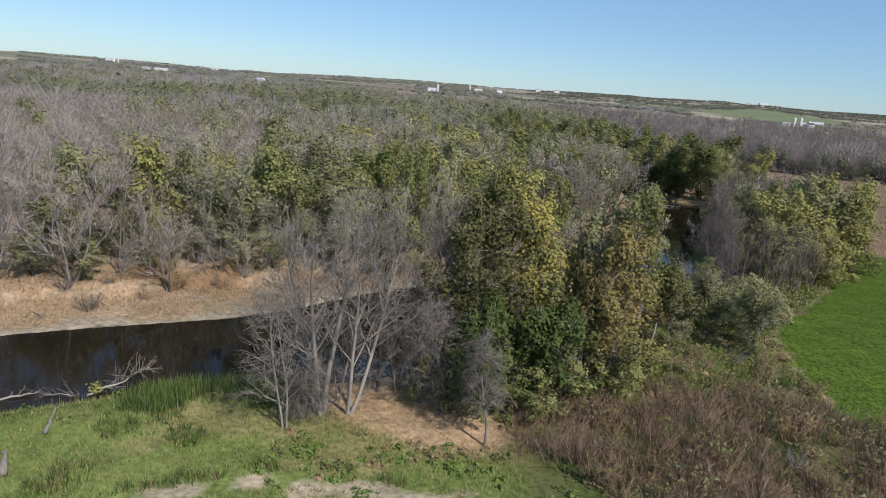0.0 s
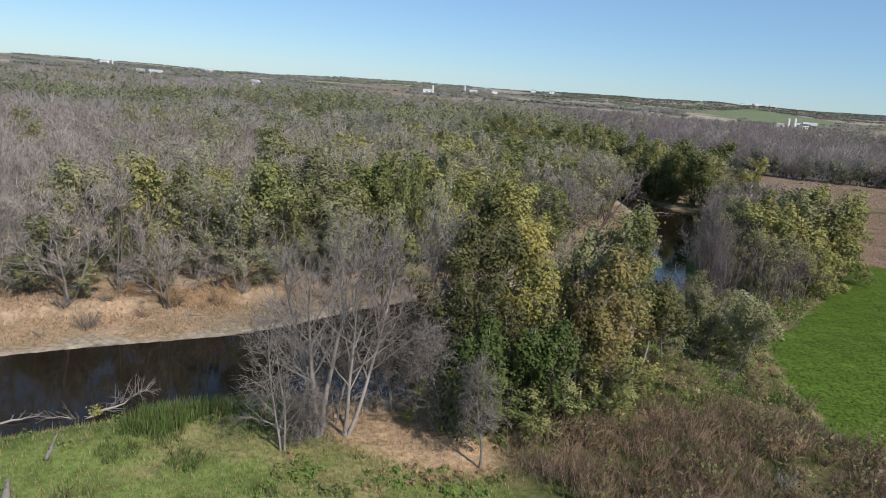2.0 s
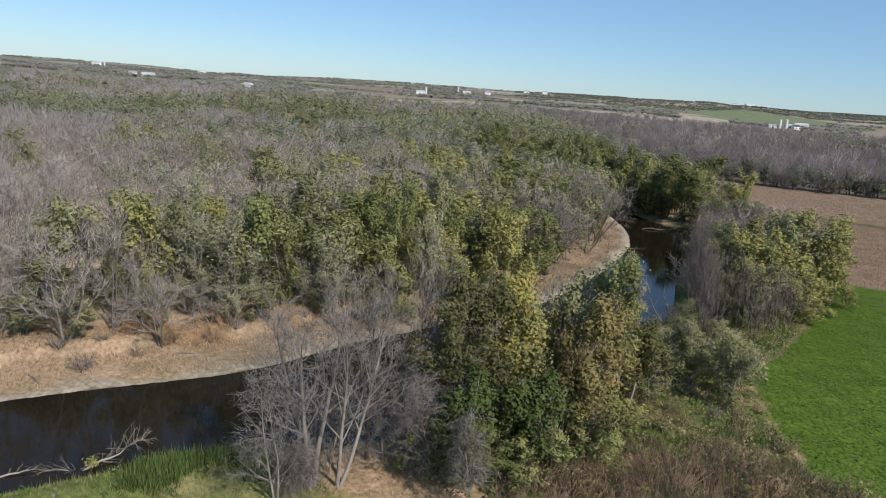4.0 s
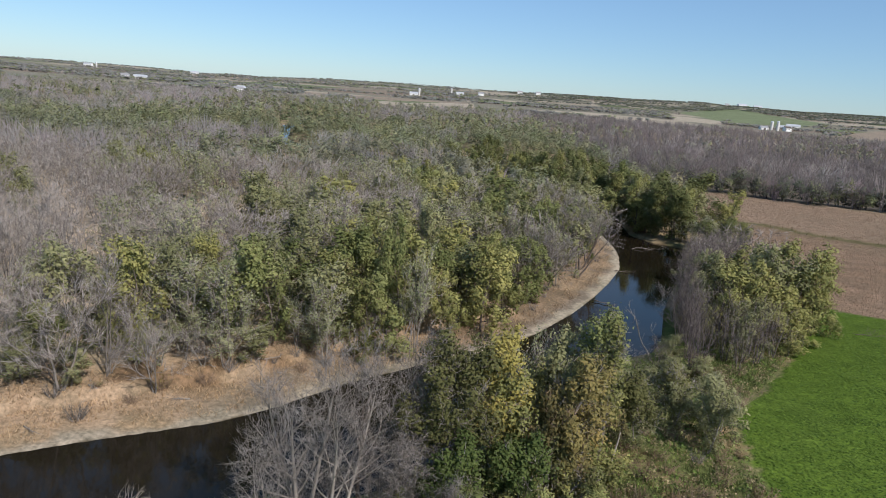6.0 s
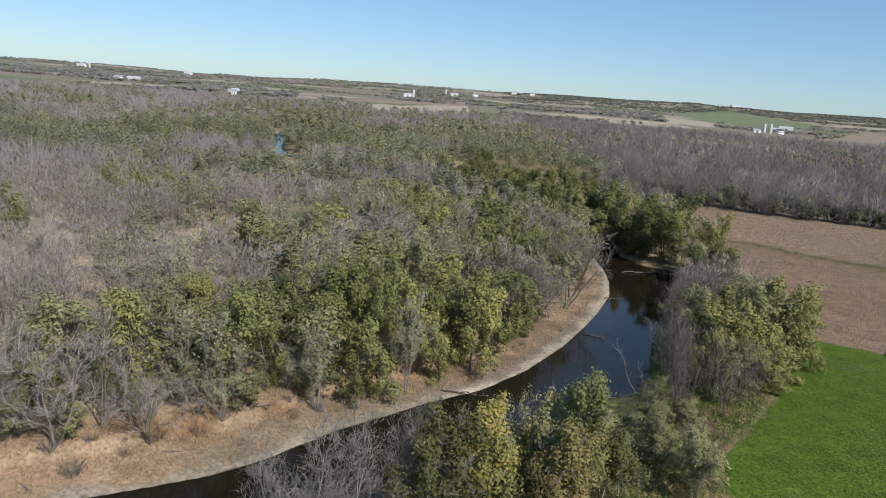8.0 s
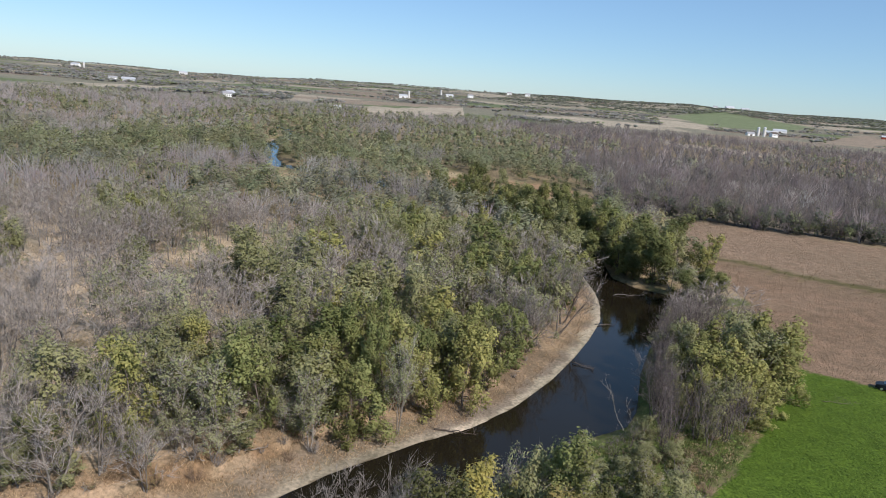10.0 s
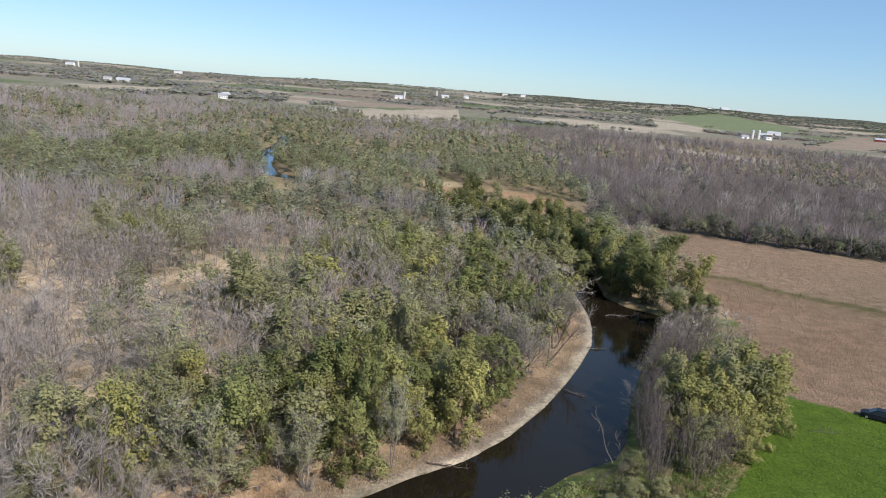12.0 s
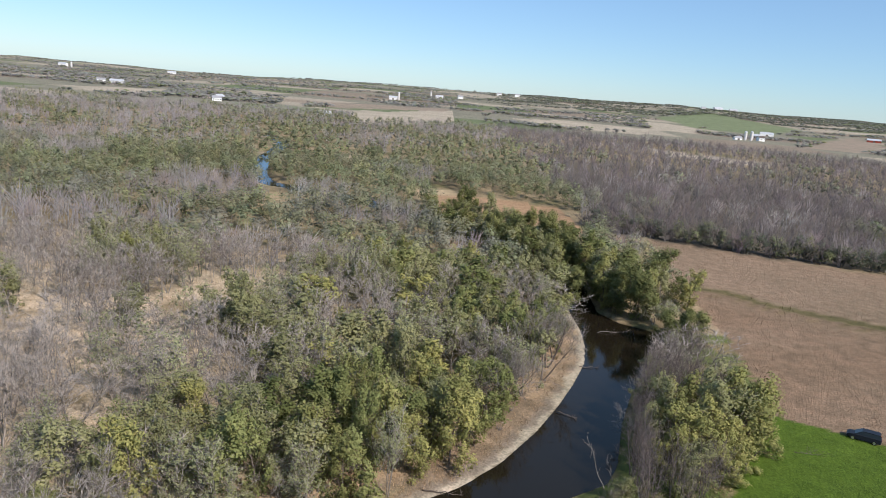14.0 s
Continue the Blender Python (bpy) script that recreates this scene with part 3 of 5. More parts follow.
def make_tree(name, seed, h, reach, leafy, label, stems=1, lean=(0, 0), fine=False, bark_m=None, twig_m=None, leaf_count=0, leaf_size=0.4, low=0.3, bend=0.22, counts=None, spread=0.45, twig_each=None, droop=0.0, thick=0.014, rise=0.1, twig_r=0.0, twig_len=0.0, splay=1.0, skirt=0, category="tree"):
    """One tree: an empty at its foot with trunk, branches and crown under it."""
    rng = np.random.default_rng(seed)
    counts = counts or ((9, 6, 5) if fine else (8, 6))
    limbs, ends = grow(rng, h, reach, stems, lean, counts, bend, low, thick, rise, splay)
    if droop:
        ends = [(p - np.array([0, 0, droop * ln]), d, ln) for p, d, ln in ends]
    trunk, fine_wood = wood_shapes(limbs, fine)
    root = tagged(new(name), label, category)
    part("trunk", trunk.mesh("trunk", bark_m or BARK_GREY, True), root)
    each = twig_each if twig_each is not None else (4 if fine else 7)
    if each:
        twigs(fine_wood, ends, rng, each, twig_len or (0.9 if fine else 1.3), twig_r or (0.017 if fine else 0.032))
    if fine_wood.v:
        tagged(part("branchwork", fine_wood.mesh("branchwork", twig_m or TWIG_GREY), root), kind="stuff")
    if leafy:
        c, out = crown_points(ends, rng, leaf_count, spread, skirt, fine)
        c, out = c[c[:, 2] > 0.25], out[c[:, 2] > 0.25]
        crown = leaves(Shape(), c, leaf_size * rng.uniform(0.6, 1.3, len(c)), rng, out=out, soft=0.3 if fine else 0.72)
        part("crown", crown.mesh("crown", LEAF[leafy]), root)
    return root


LABELS = {
    "bare": ("bare_tree", "leafless grey riverside tree with fine upright twigs"),
    "sage": ("half_bare_tree", "half bare tree with pale twigs and thin grey-green leaves"),
    "olive": ("leafy_tree", "tree with thinning olive-green autumn leaves"),
    "green": ("leafy_tree", "full-crowned tree with green leaves"),
    "yellow": ("leafy_tree", "tree with yellowing green leaves"),
    "stems": ("bare_thicket", "dense thicket of upright leafless mauve-grey stems"),
    "dark": ("leafy_tree", "dense dark green tree at the water"),
    "rust": ("leafy_tree", "tree with rust-brown autumn leaves"),
}
# wood, twig, leaf amount, leaf size, lowest limb, stems
KINDS = {
    "bare": dict(leafy="", stems=2, bend=0.15, bark_m=BARK_GREY, twig_m=TWIG_GREY, twig_each=5, low=0.18, counts=(7, 5)),
    "sage": dict(leafy="sage", bend=0.15, leaf_count=1100, leaf_size=0.24, stems=2, bark_m=BARK_PALE, twig_m=TWIG_GREY, twig_each=3, low=0.18, spread=0.42),
    "olive": dict(leafy="olive", leaf_count=1700, leaf_size=0.3, skirt=7, bark_m=BARK_GREY, twig_m=TWIG_GREY, twig_each=1, low=0.1, spread=0.44),
    "green": dict(leafy="green", leaf_count=2200, leaf_size=0.31, skirt=9, bark_m=BARK_DARK, twig_m=TWIG_BROWN, twig_each=1, low=0.1, spread=0.44),
    "yellow": dict(leafy="yellow", leaf_count=2100, leaf_size=0.3, skirt=9, bark_m=BARK_DARK, twig_m=TWIG_BROWN, twig_each=2, low=0.1, spread=0.42),
    "stems": dict(leafy="", stems=6, bend=0.1, splay=0.75, bark_m=TWIG_MAUVE, twig_m=TWIG_MAUVE, twig_each=2, low=0.12, counts=(6, 3), twig_r=0.018, twig_len=1.3, thick=0.008),
    "dark": dict(leafy="dark", leaf_count=4200, leaf_size=0.27, bark_m=BARK_DARK, twig_m=TWIG_BROWN, twig_each=1, low=0.05, spread=0.6),
    "rust": dict(leafy="rust", leaf_count=2000, leaf_size=0.22, bark_m=BARK_GREY, twig_m=TWIG_BROWN, twig_each=4, low=0.12, spread=0.5),
}
MODELS = {}
for kind, settings in KINDS.items():
    name, label = LABELS[kind]
    MODELS[kind] = [make_tree(name, 100 * k + sum(map(ord, kind)), 10.0, 3.6, label=label, **settings) for k in range(4 if kind in ("bare", "stems", "olive", "sage", "green", "yellow") else 2)]
# closer to the water: finer twigs and smaller leaves
FINER = {
    "bare": dict(counts=(8, 6), twig_each=8, twig_r=0.02, twig_len=1.5),
    "sage": dict(counts=(9, 6), twig_each=5, twig_r=0.02, twig_len=1.4, leaf_count=1500, leaf_size=0.2),
    "olive": dict(counts=(9, 6), twig_each=3, twig_r=0.02, twig_len=1.3, leaf_count=3000, leaf_size=0.225),
    "yellow": dict(counts=(9, 6), twig_r=0.02, leaf_count=3400, leaf_size=0.23),
    "green": dict(counts=(9, 6), twig_r=0.02, leaf_count=3600, leaf_size=0.23),
}
CLOSE = {}
for kind, finer in FINER.items():
    name, label = LABELS[kind]
    CLOSE[kind] = [make_tree(name, 700 + 100 * k + sum(map(ord, kind)), 10.0, 3.6, label=label, **{**KINDS[kind], **finer}) for k in range(3)]
USED = set()


def plant(kind, x, y, h, r, rng):
    """A tree of that kind, h high and with a crown of radius r."""
    kin = CLOSE[kind] if y < 100 and kind in CLOSE else MODELS[kind]
    model = kin[rng.integers(len(kin))]
    wide = np.clip(r / 3.0, 0.55, 1.9)
    m = pose(x, y, float(height(x, y)), 0, 0, rng.uniform(0, 360))
    if model.name in USED:
        tree = copy_thing(model, m)
    else:
        USED.add(model.name)
        tree = model
        tree.matrix_basis = m
    tree.scale = (wide, wide, h / 10.2)
    return tagged(tree, group="riverside woods")


# x, y, height, crown radius
YELLOW = [(4.6, 86.5, 11, 3.4), (7.4, 91.2, 10, 3.2), (0.8, 82.0, 9, 2.8), (-8.6, 73.6, 8.5, 2.8), (-19.4, 136.0, 11, 7), (-4.8, 140.3, 10, 4.4), (3.6, 107.8, 9, 3.5), (-3.2, 85.7, 12, 3.6), (1.6, 86.6, 12, 3.6), (-15.1, 81.7, 9, 3.4), (46.2, 93.8, 12, 4.4), (6.9, 50.4, 9, 2.6)]
BARE = [(1.1, 139.9, 10, 5.3), (29.4, 147.9, 9, 5), (-1.4, 117.3, 9, 3), (-37.7, 112.5, 10, 4.6), (-31.1, 103.4, 10, 3.7), (-45.8, 85.6, 10, 4.7), (-50.1, 88, 9, 3.5), (-39.6, 69.9, 8, 2.6),
        (-64, 113.6, 9, 5), (-59.4, 118, 9, 5), (-11.1, 132.7, 10, 3.4), (7.4, 106.8, 6, 2.8), (52.6, 125.5, 9, 5.7), (46.5, 121.4, 8, 4.4), (16.6, 142.3, 9, 4.2)]
STEMS = [(24.4, 77.4, 3, 1.2), (21.6, 74.6, 2.6, 1.2), (28.6, 78.6, 7, 1.6), (29.2, 81.0, 8.5, 1.7), (29.8, 84.0, 8.5, 1.7), (30.0, 87.4, 9, 1.7), (30.8, 90.6, 9, 1.8), (32.2, 94.4, 9, 1.8), (33.4, 98.6, 9, 1.9), (34.6, 102.6, 9, 2), (35.8, 106.6, 9.5, 2.2), (38.6, 108.4, 10, 2.4), (38.2, 111.6, 9, 2.4), (41.0, 112.6, 10, 2.6),
         (40.6, 116.4, 9, 2.4), (43.8, 118.0, 9.5, 2.6), (28.0, 76.6, 5, 1.5), (44.5, 112.5, 9, 2.6), (47.5, 117.5, 9, 2.8), (50, 123, 9, 2.8), (47.6, 126, 8, 2.6), (52, 131, 8, 2.8), (49, 111, 9, 2.6), (45, 107, 10, 2.6), (53, 116, 8.5, 2.6), (40, 105, 10, 2.4)]
THICKET = [(34.4, 79.4, 6, 2.0), (37.2, 81.4, 6.5, 2.2), (40.4, 84.6, 6, 2.2), (38.6, 83.6, 7, 2.2), (30.9, 85.2, 8, 2.6), (33.4, 81.3, 8, 2.6), (29.5, 86.4, 7, 2.6), (30.3, 80.4, 7, 2.6), (34.5, 99, 7, 2.6), (38.5, 108, 7, 3), (42, 112, 8, 3), (36, 90, 8, 3), (45, 118, 7, 3), (49, 130, 7, 3)]
GREEN = [(9.5, 148.8, 11, 6.8), (13.1, 170.2, 11, 5.6), (-12.4, 92.1, 10, 4.5), (-6.6, 76.8, 9, 3.2), (50.4, 198.6, 10, 7), (46, 180, 10, 6), (44, 194.5, 10, 5.7)]
OLIVE = [(-15.1, 115.2, 10, 5.5), (-6.3, 116.1, 9, 3.5), (-24.5, 98.6, 11, 4.9), (-18.4, 77.7, 10, 3.7), (-20.8, 124.9, 9, 4.8), (-27.8, 115, 10, 4.5), (-31.6, 89.8, 9, 3.4), (-27.8, 77.3, 9, 3.7), (-32.8, 79.4, 9, 3.5), (-23.1, 75.3, 9, 3.3), (9.7, 119.9, 9, 4.1)]
SAGE_MARSH = [(-50.4, 111.2, 9, 4.2), (-39.9, 96.8, 10, 5), (-45.2, 95.7, 10, 3.7), (-45, 74.4, 9, 3.1), (-43, 68.2, 8, 2.4), (-52.6, 123.2, 9, 4.5)]
OLIVE_BANK = [(25.6, 75.6, 2.2, 1.6), (23.4, 72.6, 3.0, 1.8), (26.4, 78.8, 3.4, 1.8), (20.8, 70.2, 2.8, 1.7), (28.6, 73.4, 2.6, 1.7), (18.2, 67.6, 2.8, 1.7), (34.6, 81.6, 6, 2.4), (33.4, 90.2, 8, 2.4), (37.6, 95.2, 10, 3.0), (44.4, 100.8, 10, 3.2), (37.6, 84.6, 7, 2.6), (40.6, 93.3, 12, 4.4), (37.8, 101.3, 9, 3.5), (55.7, 116.4, 7, 3.8), (28.5, 173.2, 10, 4.3), (23.2, 159.9, 10, 6), (17.5, 57.6, 4.2, 1.8), (24.6, 60.8, 6.0, 2.2), (25.6, 64.4, 4.4, 2.0), (24.0, 57.8, 6.5, 2.2), (22.0, 61.7, 4.5, 2.0)]
SAGE = [(-11.2, 100.7, 10, 4), (-3.1, 77.6, 11, 2.3), (-12.2, 71.5, 8, 2.7), (-26.3, 67.9, 9.5, 3.8), (-21, 67.5, 9.5, 3), (51.5, 155, 5, 4), (0.4, 47.3, 7.5, 2.8), (7.8, 53.5, 10, 2.0)]
DARK = [(57, 174.4, 12, 4.6), (49, 158.5, 11.5, 4.5), (44, 165, 11, 4.4), (50, 170, 12, 4.6), (-36.2, 62.6, 5.5, 2.2)]
CREEPERS = [(0.2, 42.8, 4.2, 1.9), (3.4, 42.6, 4.5, 1.9), (5.4, 43.0, 4.0, 1.8), (7.4, 44.4, 4.5, 1.9), (1.8, 42.4, 2.6, 1.6), (4.6, 42.0, 2.4, 1.5), (9.8, 46.2, 3.6, 1.8)]
RIVER_TREES = [(8.6, 57, 6, 2.2), (12.6, 60, 4.5, 2.0)]
LOW_YELLOW = [(8.4, 51.5, 8, 2.6), (12.6, 53.6, 6.5, 2.4), (10.6, 47.4, 4, 2), (13, 50.2, 4.5, 2.2)]
YELLOW_BANK = [(36.0, 91.2, 9.5, 3.0), (39.0, 100.6, 10, 3.0), (46.6, 101.6, 9, 3.2), (49, 99, 10, 3.8), (43.6, 90.4, 10.5, 3.6), (49.6, 94.4, 6, 2.8), (43, 86, 5, 2.6)]
YELLOW_FLANK = [(33.6, 85.4, 7.5, 2.4), (35.6, 96.4, 9.5, 2.8), (40.4, 89.6, 9, 3.2), (43, 97.5, 12, 4.2), (37.5, 87.5, 10, 3.6), (48, 95.8, 10, 3.6), (46.2, 89.4, 6, 2.8)]
RUST = [(9.0, 48.6, 9.6, 2.2), (11.8, 51.6, 7.2, 2.2)]
FILL = [(9.4, 53.4, 11, 2.6), (7.2, 49.6, 11, 2.4), (11.6, 56.0, 9, 2.6)]
place_rng = np.random.default_rng(21)
placed = []
for kind, rows in (("yellow", YELLOW), ("yellow", YELLOW_BANK), ("bare", BARE), ("stems", THICKET), ("stems", STEMS), ("green", GREEN), ("olive", OLIVE), ("olive", OLIVE_BANK), ("sage", SAGE), ("sage", SAGE_MARSH), ("green", CREEPERS), ("olive", RIVER_TREES), ("yellow", LOW_YELLOW), ("dark", DARK), ("rust", RUST), ("olive", FILL), ("yellow", YELLOW_FLANK)):
    for x, y, h, r in rows:
        plant(kind, x, y, h, r, place_rng)
        placed.append((x, y, r))
placed = np.array(placed)


def wooded(x, y):
    """Where the riverside woods stand."""
    wet = inside(RIVER, x, y)
    df, dn = away(SHORE_FAR, x, y), away(SHORE_NEAR, x, y)
    west = (df < dn) & (df > 4.6 + 2.4 * step(-12, -20, x) + 2.5 * step(14, 22, x) + 1.5 * wobble(x, y, 9, 31))
    fields = inside(GREEN_FIELD, x, y) | inside(BROWN_FIELD, x, y) | inside(ORANGE_FIELD, x, y)
    east = (dn <= df) & (y > 165) & (dn > 2)
    away_from_fields = np.minimum(away(BROWN_FIELD, x, y, True), away(ORANGE_FIELD, x, y, True)) > 3
    keep = (west & (y < 190)) | ((y >= 190) & (np.minimum(df, dn) > np.where(y > 290, 0.8, 2.5))) | east
    open_ground = marsh_open(x, y)
    sand = (np.hypot((x + 2) * 0.8, y - 334) < 12) | (np.hypot(x + 54, (y - 455) * 0.5) < 9) | (away([(-58, 262), (-76, 322)], x, y) < 6)
    return keep & ~wet & ~fields & away_from_fields & ~open_ground & ~sand


def marsh_open(x, y):
    m = np.hypot((x + 80) * 0.9, (y - 140) * 0.8) < 46
    m2 = (np.hypot((x + 37) * 0.8, y - 82) < 5.5) | (np.hypot(x + 45, y - 89) < 4.5)
    m2 |= (x < -38) & (y > 74) & (y < 135) & (wobble(x, y, 7, 34) > 0.14)
    return (m & (wobble(x, y, 9, 33) > 0.36)) | m2


def kind_at(x, y, rng):
    """Which kind grows here: green along the river, grey in the belts between."""
    river = float(min(away(SHORE_FAR, np.array([x]), np.array([y]))[0], away(SHORE_NEAR, np.array([x]), np.array([y]))[0]))
    v = float(1.0 * wobble(x, y, 15 if y < 150 else 27, 35)) + 0.55 * float(wobble(x, y, 80, 36)) + rng.normal() * 0.11
    lush = 0.95 * math.exp(-river / 38) if y > 150 else 0.14
    if np.hypot((x + 80) * 0.9, (y - 140) * 0.8) < 62:
        v -= 0.55
    if x > 60 and y > 230:
        v -= 0.5
    if x < -24 and y < 118:
        v -= 0.5
    if x < -38 and 76 < y < 175:
        v -= 0.5
    if x < 0 and 172 < y < 290:
        v -= 0.12 * float(step(0, -50, x))
    if y > 175 and x < 60:
        v += 0.06
    if y > 330:
        v -= 0.1
    if -8 < x < 66 and 316 < y < 362:
        v += 0.9
    v += lush
    if v < -0.02:
        return "brown" if x > 60 and y > 230 and rng.uniform() < 0.85 else "bare"
    if v < 0.2:
        return "sage"
    if v < 0.62:
        return "olive" if rng.uniform() < 0.85 else "yellow"
    return ("green", "yellow", "olive")[rng.choice(3, p=(0.4, 0.25, 0.35))]


def clear_of(x, y):
    ok = wooded(x, y)
    for px, py, pr in placed:
        ok &= np.hypot(x - px, y - py) > 0.72 * pr + 1.2
    return ok & (np.abs(x) < 0.62 * y + 12)


fill_rng = np.random.default_rng(5)
tally = {}
NEAR_EDGE = 175
for x, y in spread_out((-120, 80, 55, NEAR_EDGE), 3.9, fill_rng, clear_of, 9000):
    kind = kind_at(x, y, fill_rng)
    name = LABELS[kind][0]
    if tally.get(name, 0) < 255:
        tally[name] = tally.get(name, 0) + 1
        plant(kind, x, y, fill_rng.uniform(7.5, 11.5), fill_rng.uniform(2.4, 4.0), fill_rng)

# a thicket close along the water above the bend and round the pool
bank_rng = np.random.default_rng(23)
for (x0, y0), (x1, y1) in zip(SHORE_NEAR[11:25], SHORE_NEAR[12:26]):
    length = math.hypot(x1 - x0, y1 - y0)
    for k in range(max(1, round(length / 3.2))):
        f = (k + bank_rng.uniform(0.1, 0.9)) / max(1, round(length / 3.2))
        off = bank_rng.uniform(1.2, 4.5)
        x, y = x0 + (x1 - x0) * f + (y1 - y0) / length * off, y0 + (y1 - y0) * f - (x1 - x0) / length * off
        if inside(BROWN_FIELD, np.array([x]), np.array([y]))[0] or y < 93 or y > 240:
            continue
        late = y > 140
        kind = bank_rng.choice(["dark", "green", "olive", "sage"] if late else ["bare", "sage", "olive", "bare"])
        plant(kind, x, y, bank_rng.uniform(6, 9.5) if late else bank_rng.uniform(3.5, 7), bank_rng.uniform(2.4, 3.6) if late else bank_rng.uniform(1.8, 2.6), bank_rng)

# low half bare growth along the edge of the far woods
for k in range(22):
    x = -46 + 2.3 * k + bank_rng.uniform(-0.8, 0.8)
    y = float(np.interp(x, SHORE_FAR[:14, 0], SHORE_FAR[:14, 1])) + bank_rng.uniform(9.5, 13)
    plant(bank_rng.choice(["sage", "sage", "olive", "bare"]), x, y, bank_rng.uniform(3.0, 5.0), bank_rng.uniform(1.7, 2.4), bank_rng)

# tall lush trees on both banks above the bend
for line, sign in ((SHORE_FAR[17:21], -1), (SHORE_NEAR[22:26], 1)):
    for (x0, y0), (x1, y1) in zip(line, line[1:]):
        length = math.hypot(x1 - x0, y1 - y0)
        for k in range(round(length / 4.0)):
            f, off = (k + bank_rng.uniform(0.1, 0.9)) / round(length / 4.0), sign * bank_rng.uniform(0.8, 4.5)
            x, y = x0 + (x1 - x0) * f + (y1 - y0) / length * off, y0 + (y1 - y0) * f - (x1 - x0) / length * off
            plant(bank_rng.choice(["dark", "green", "olive", "olive", "yellow"]), x, y, bank_rng.uniform(9, 12.5), bank_rng.uniform(3.0, 4.2), bank_rng)

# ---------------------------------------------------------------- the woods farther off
# foliage and twig hues, greyed somewhat to stand for the haze of distance
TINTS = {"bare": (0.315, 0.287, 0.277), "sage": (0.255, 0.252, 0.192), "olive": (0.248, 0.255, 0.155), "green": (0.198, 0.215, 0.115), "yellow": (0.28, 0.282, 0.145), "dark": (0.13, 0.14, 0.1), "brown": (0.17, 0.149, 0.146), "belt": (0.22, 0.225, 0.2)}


CLUMP = (np.array([(0, 0, 1), (1, 0, 0.1), (0.3, 0.95, 0), (-0.8, 0.6, 0.1), (-0.8, -0.6, 0), (0.3, -0.95, 0.1), (0.1, 0, -0.9)], float),
         np.array([(0, 1, 2), (0, 2, 3), (0, 3, 4), (0, 4, 5), (0, 5, 1), (6, 2, 1), (6, 3, 2), (6, 4, 3), (6, 5, 4), (6, 1, 5)]))


def far_model(rng, kind, detail):
    """A small tree, 10 m high: pieces as (vertices, faces, normals)."""
    s = Shape()
    v, f = CLUMP
    if kind == "bare":
        n = (58, 20, 4)[detail]
        ang, g = rng.uniform(0, 2 * np.pi, n), rng.uniform(0.1, 0.9, n)
        p0 = np.c_[np.cos(ang), np.sin(ang), 0 * ang] * (rng.uniform(0.1, 2.4, n) * (0.35 + g))[:, None] + np.c_[0 * ang, 0 * ang, g * 7.6]
        d = unit(np.c_[np.cos(ang) * 0.4, np.sin(ang) * 0.4, rng.uniform(0.7, 1.4, n)] + rng.normal(size=(n, 3)) * 0.22)
        spikes(s, p0, p0 + d * rng.uniform(1.8, 3.8, n)[:, None], np.full(n, (0.07, 0.14, 0.42)[detail]))
        spikes(s, np.array([[0, 0, -0.5], [0.5, 0.3, -0.5]]), np.array([[0.2, 0.1, 8.5], [1.2, 0.6, 7.8]]), np.array([0.19, 0.15]) * (1 if detail < 2 else 1.5))
    elif detail == 2:
        # a few overlapping uneven clumps of foliage
        for k in range(2):
            lump = v * rng.uniform(0.7, 1.25, (len(v), 1)) * np.array([2.6, 2.6, 2.0]) * rng.uniform(0.75, 1.1)
            s.add((lump + np.array([rng.normal() * 1.6, rng.normal() * 1.6, rng.uniform(3.4, 6.4)]))[None], f, None, unit(unit(lump) * 0.7 + np.array([0, -0.25, 1.0])))
    else:
        n, k = (250, 56)[detail], (13, 7)[detail]
        cen = np.c_[rng.normal(size=(k, 2)) * 1.2, rng.uniform(1.8, 8.2, k)]
        cen[:, :2] *= 1.3 - np.abs(cen[:, 2:3] - 4.4) / 6.5
        radii = rng.uniform(0.9, 1.6, k)
        c, out = tufts(cen, radii, n, rng, 1.25)
        middle = np.array([0, 0, 3.6])
        for q in range((4, 5)[detail]):
            # the dense inside of each tuft, under its outer leaves
            lump = v * rng.uniform(0.65, 1.15, (len(v), 1)) * radii[q] * (0.4, 0.6)[detail]
            s.add((lump + cen[q])[None], f, None, unit(unit(lump) * 0.3 + unit(lump + cen[q] - middle) + np.array([0, 0, 0.3])))
        leaves(s, c, np.full(n, (0.46, 0.8)[detail]) * rng.uniform(0.6, 1.3, n), rng, lift=0.5, long=1.3, out=unit(unit(c - middle) + 0.4 * out), loose=0.4, soft=0.85)
        if kind == "sage":
            m = (44, 14)[detail]
            p0 = c[:m] * 0.8
            spikes(s, p0, p0 + unit(rng.normal(size=(m, 3)) * 0.7 + np.array([0, 0, 1.0])) * 2.4, np.full(m, (0.055, 0.12)[detail]))
    return s


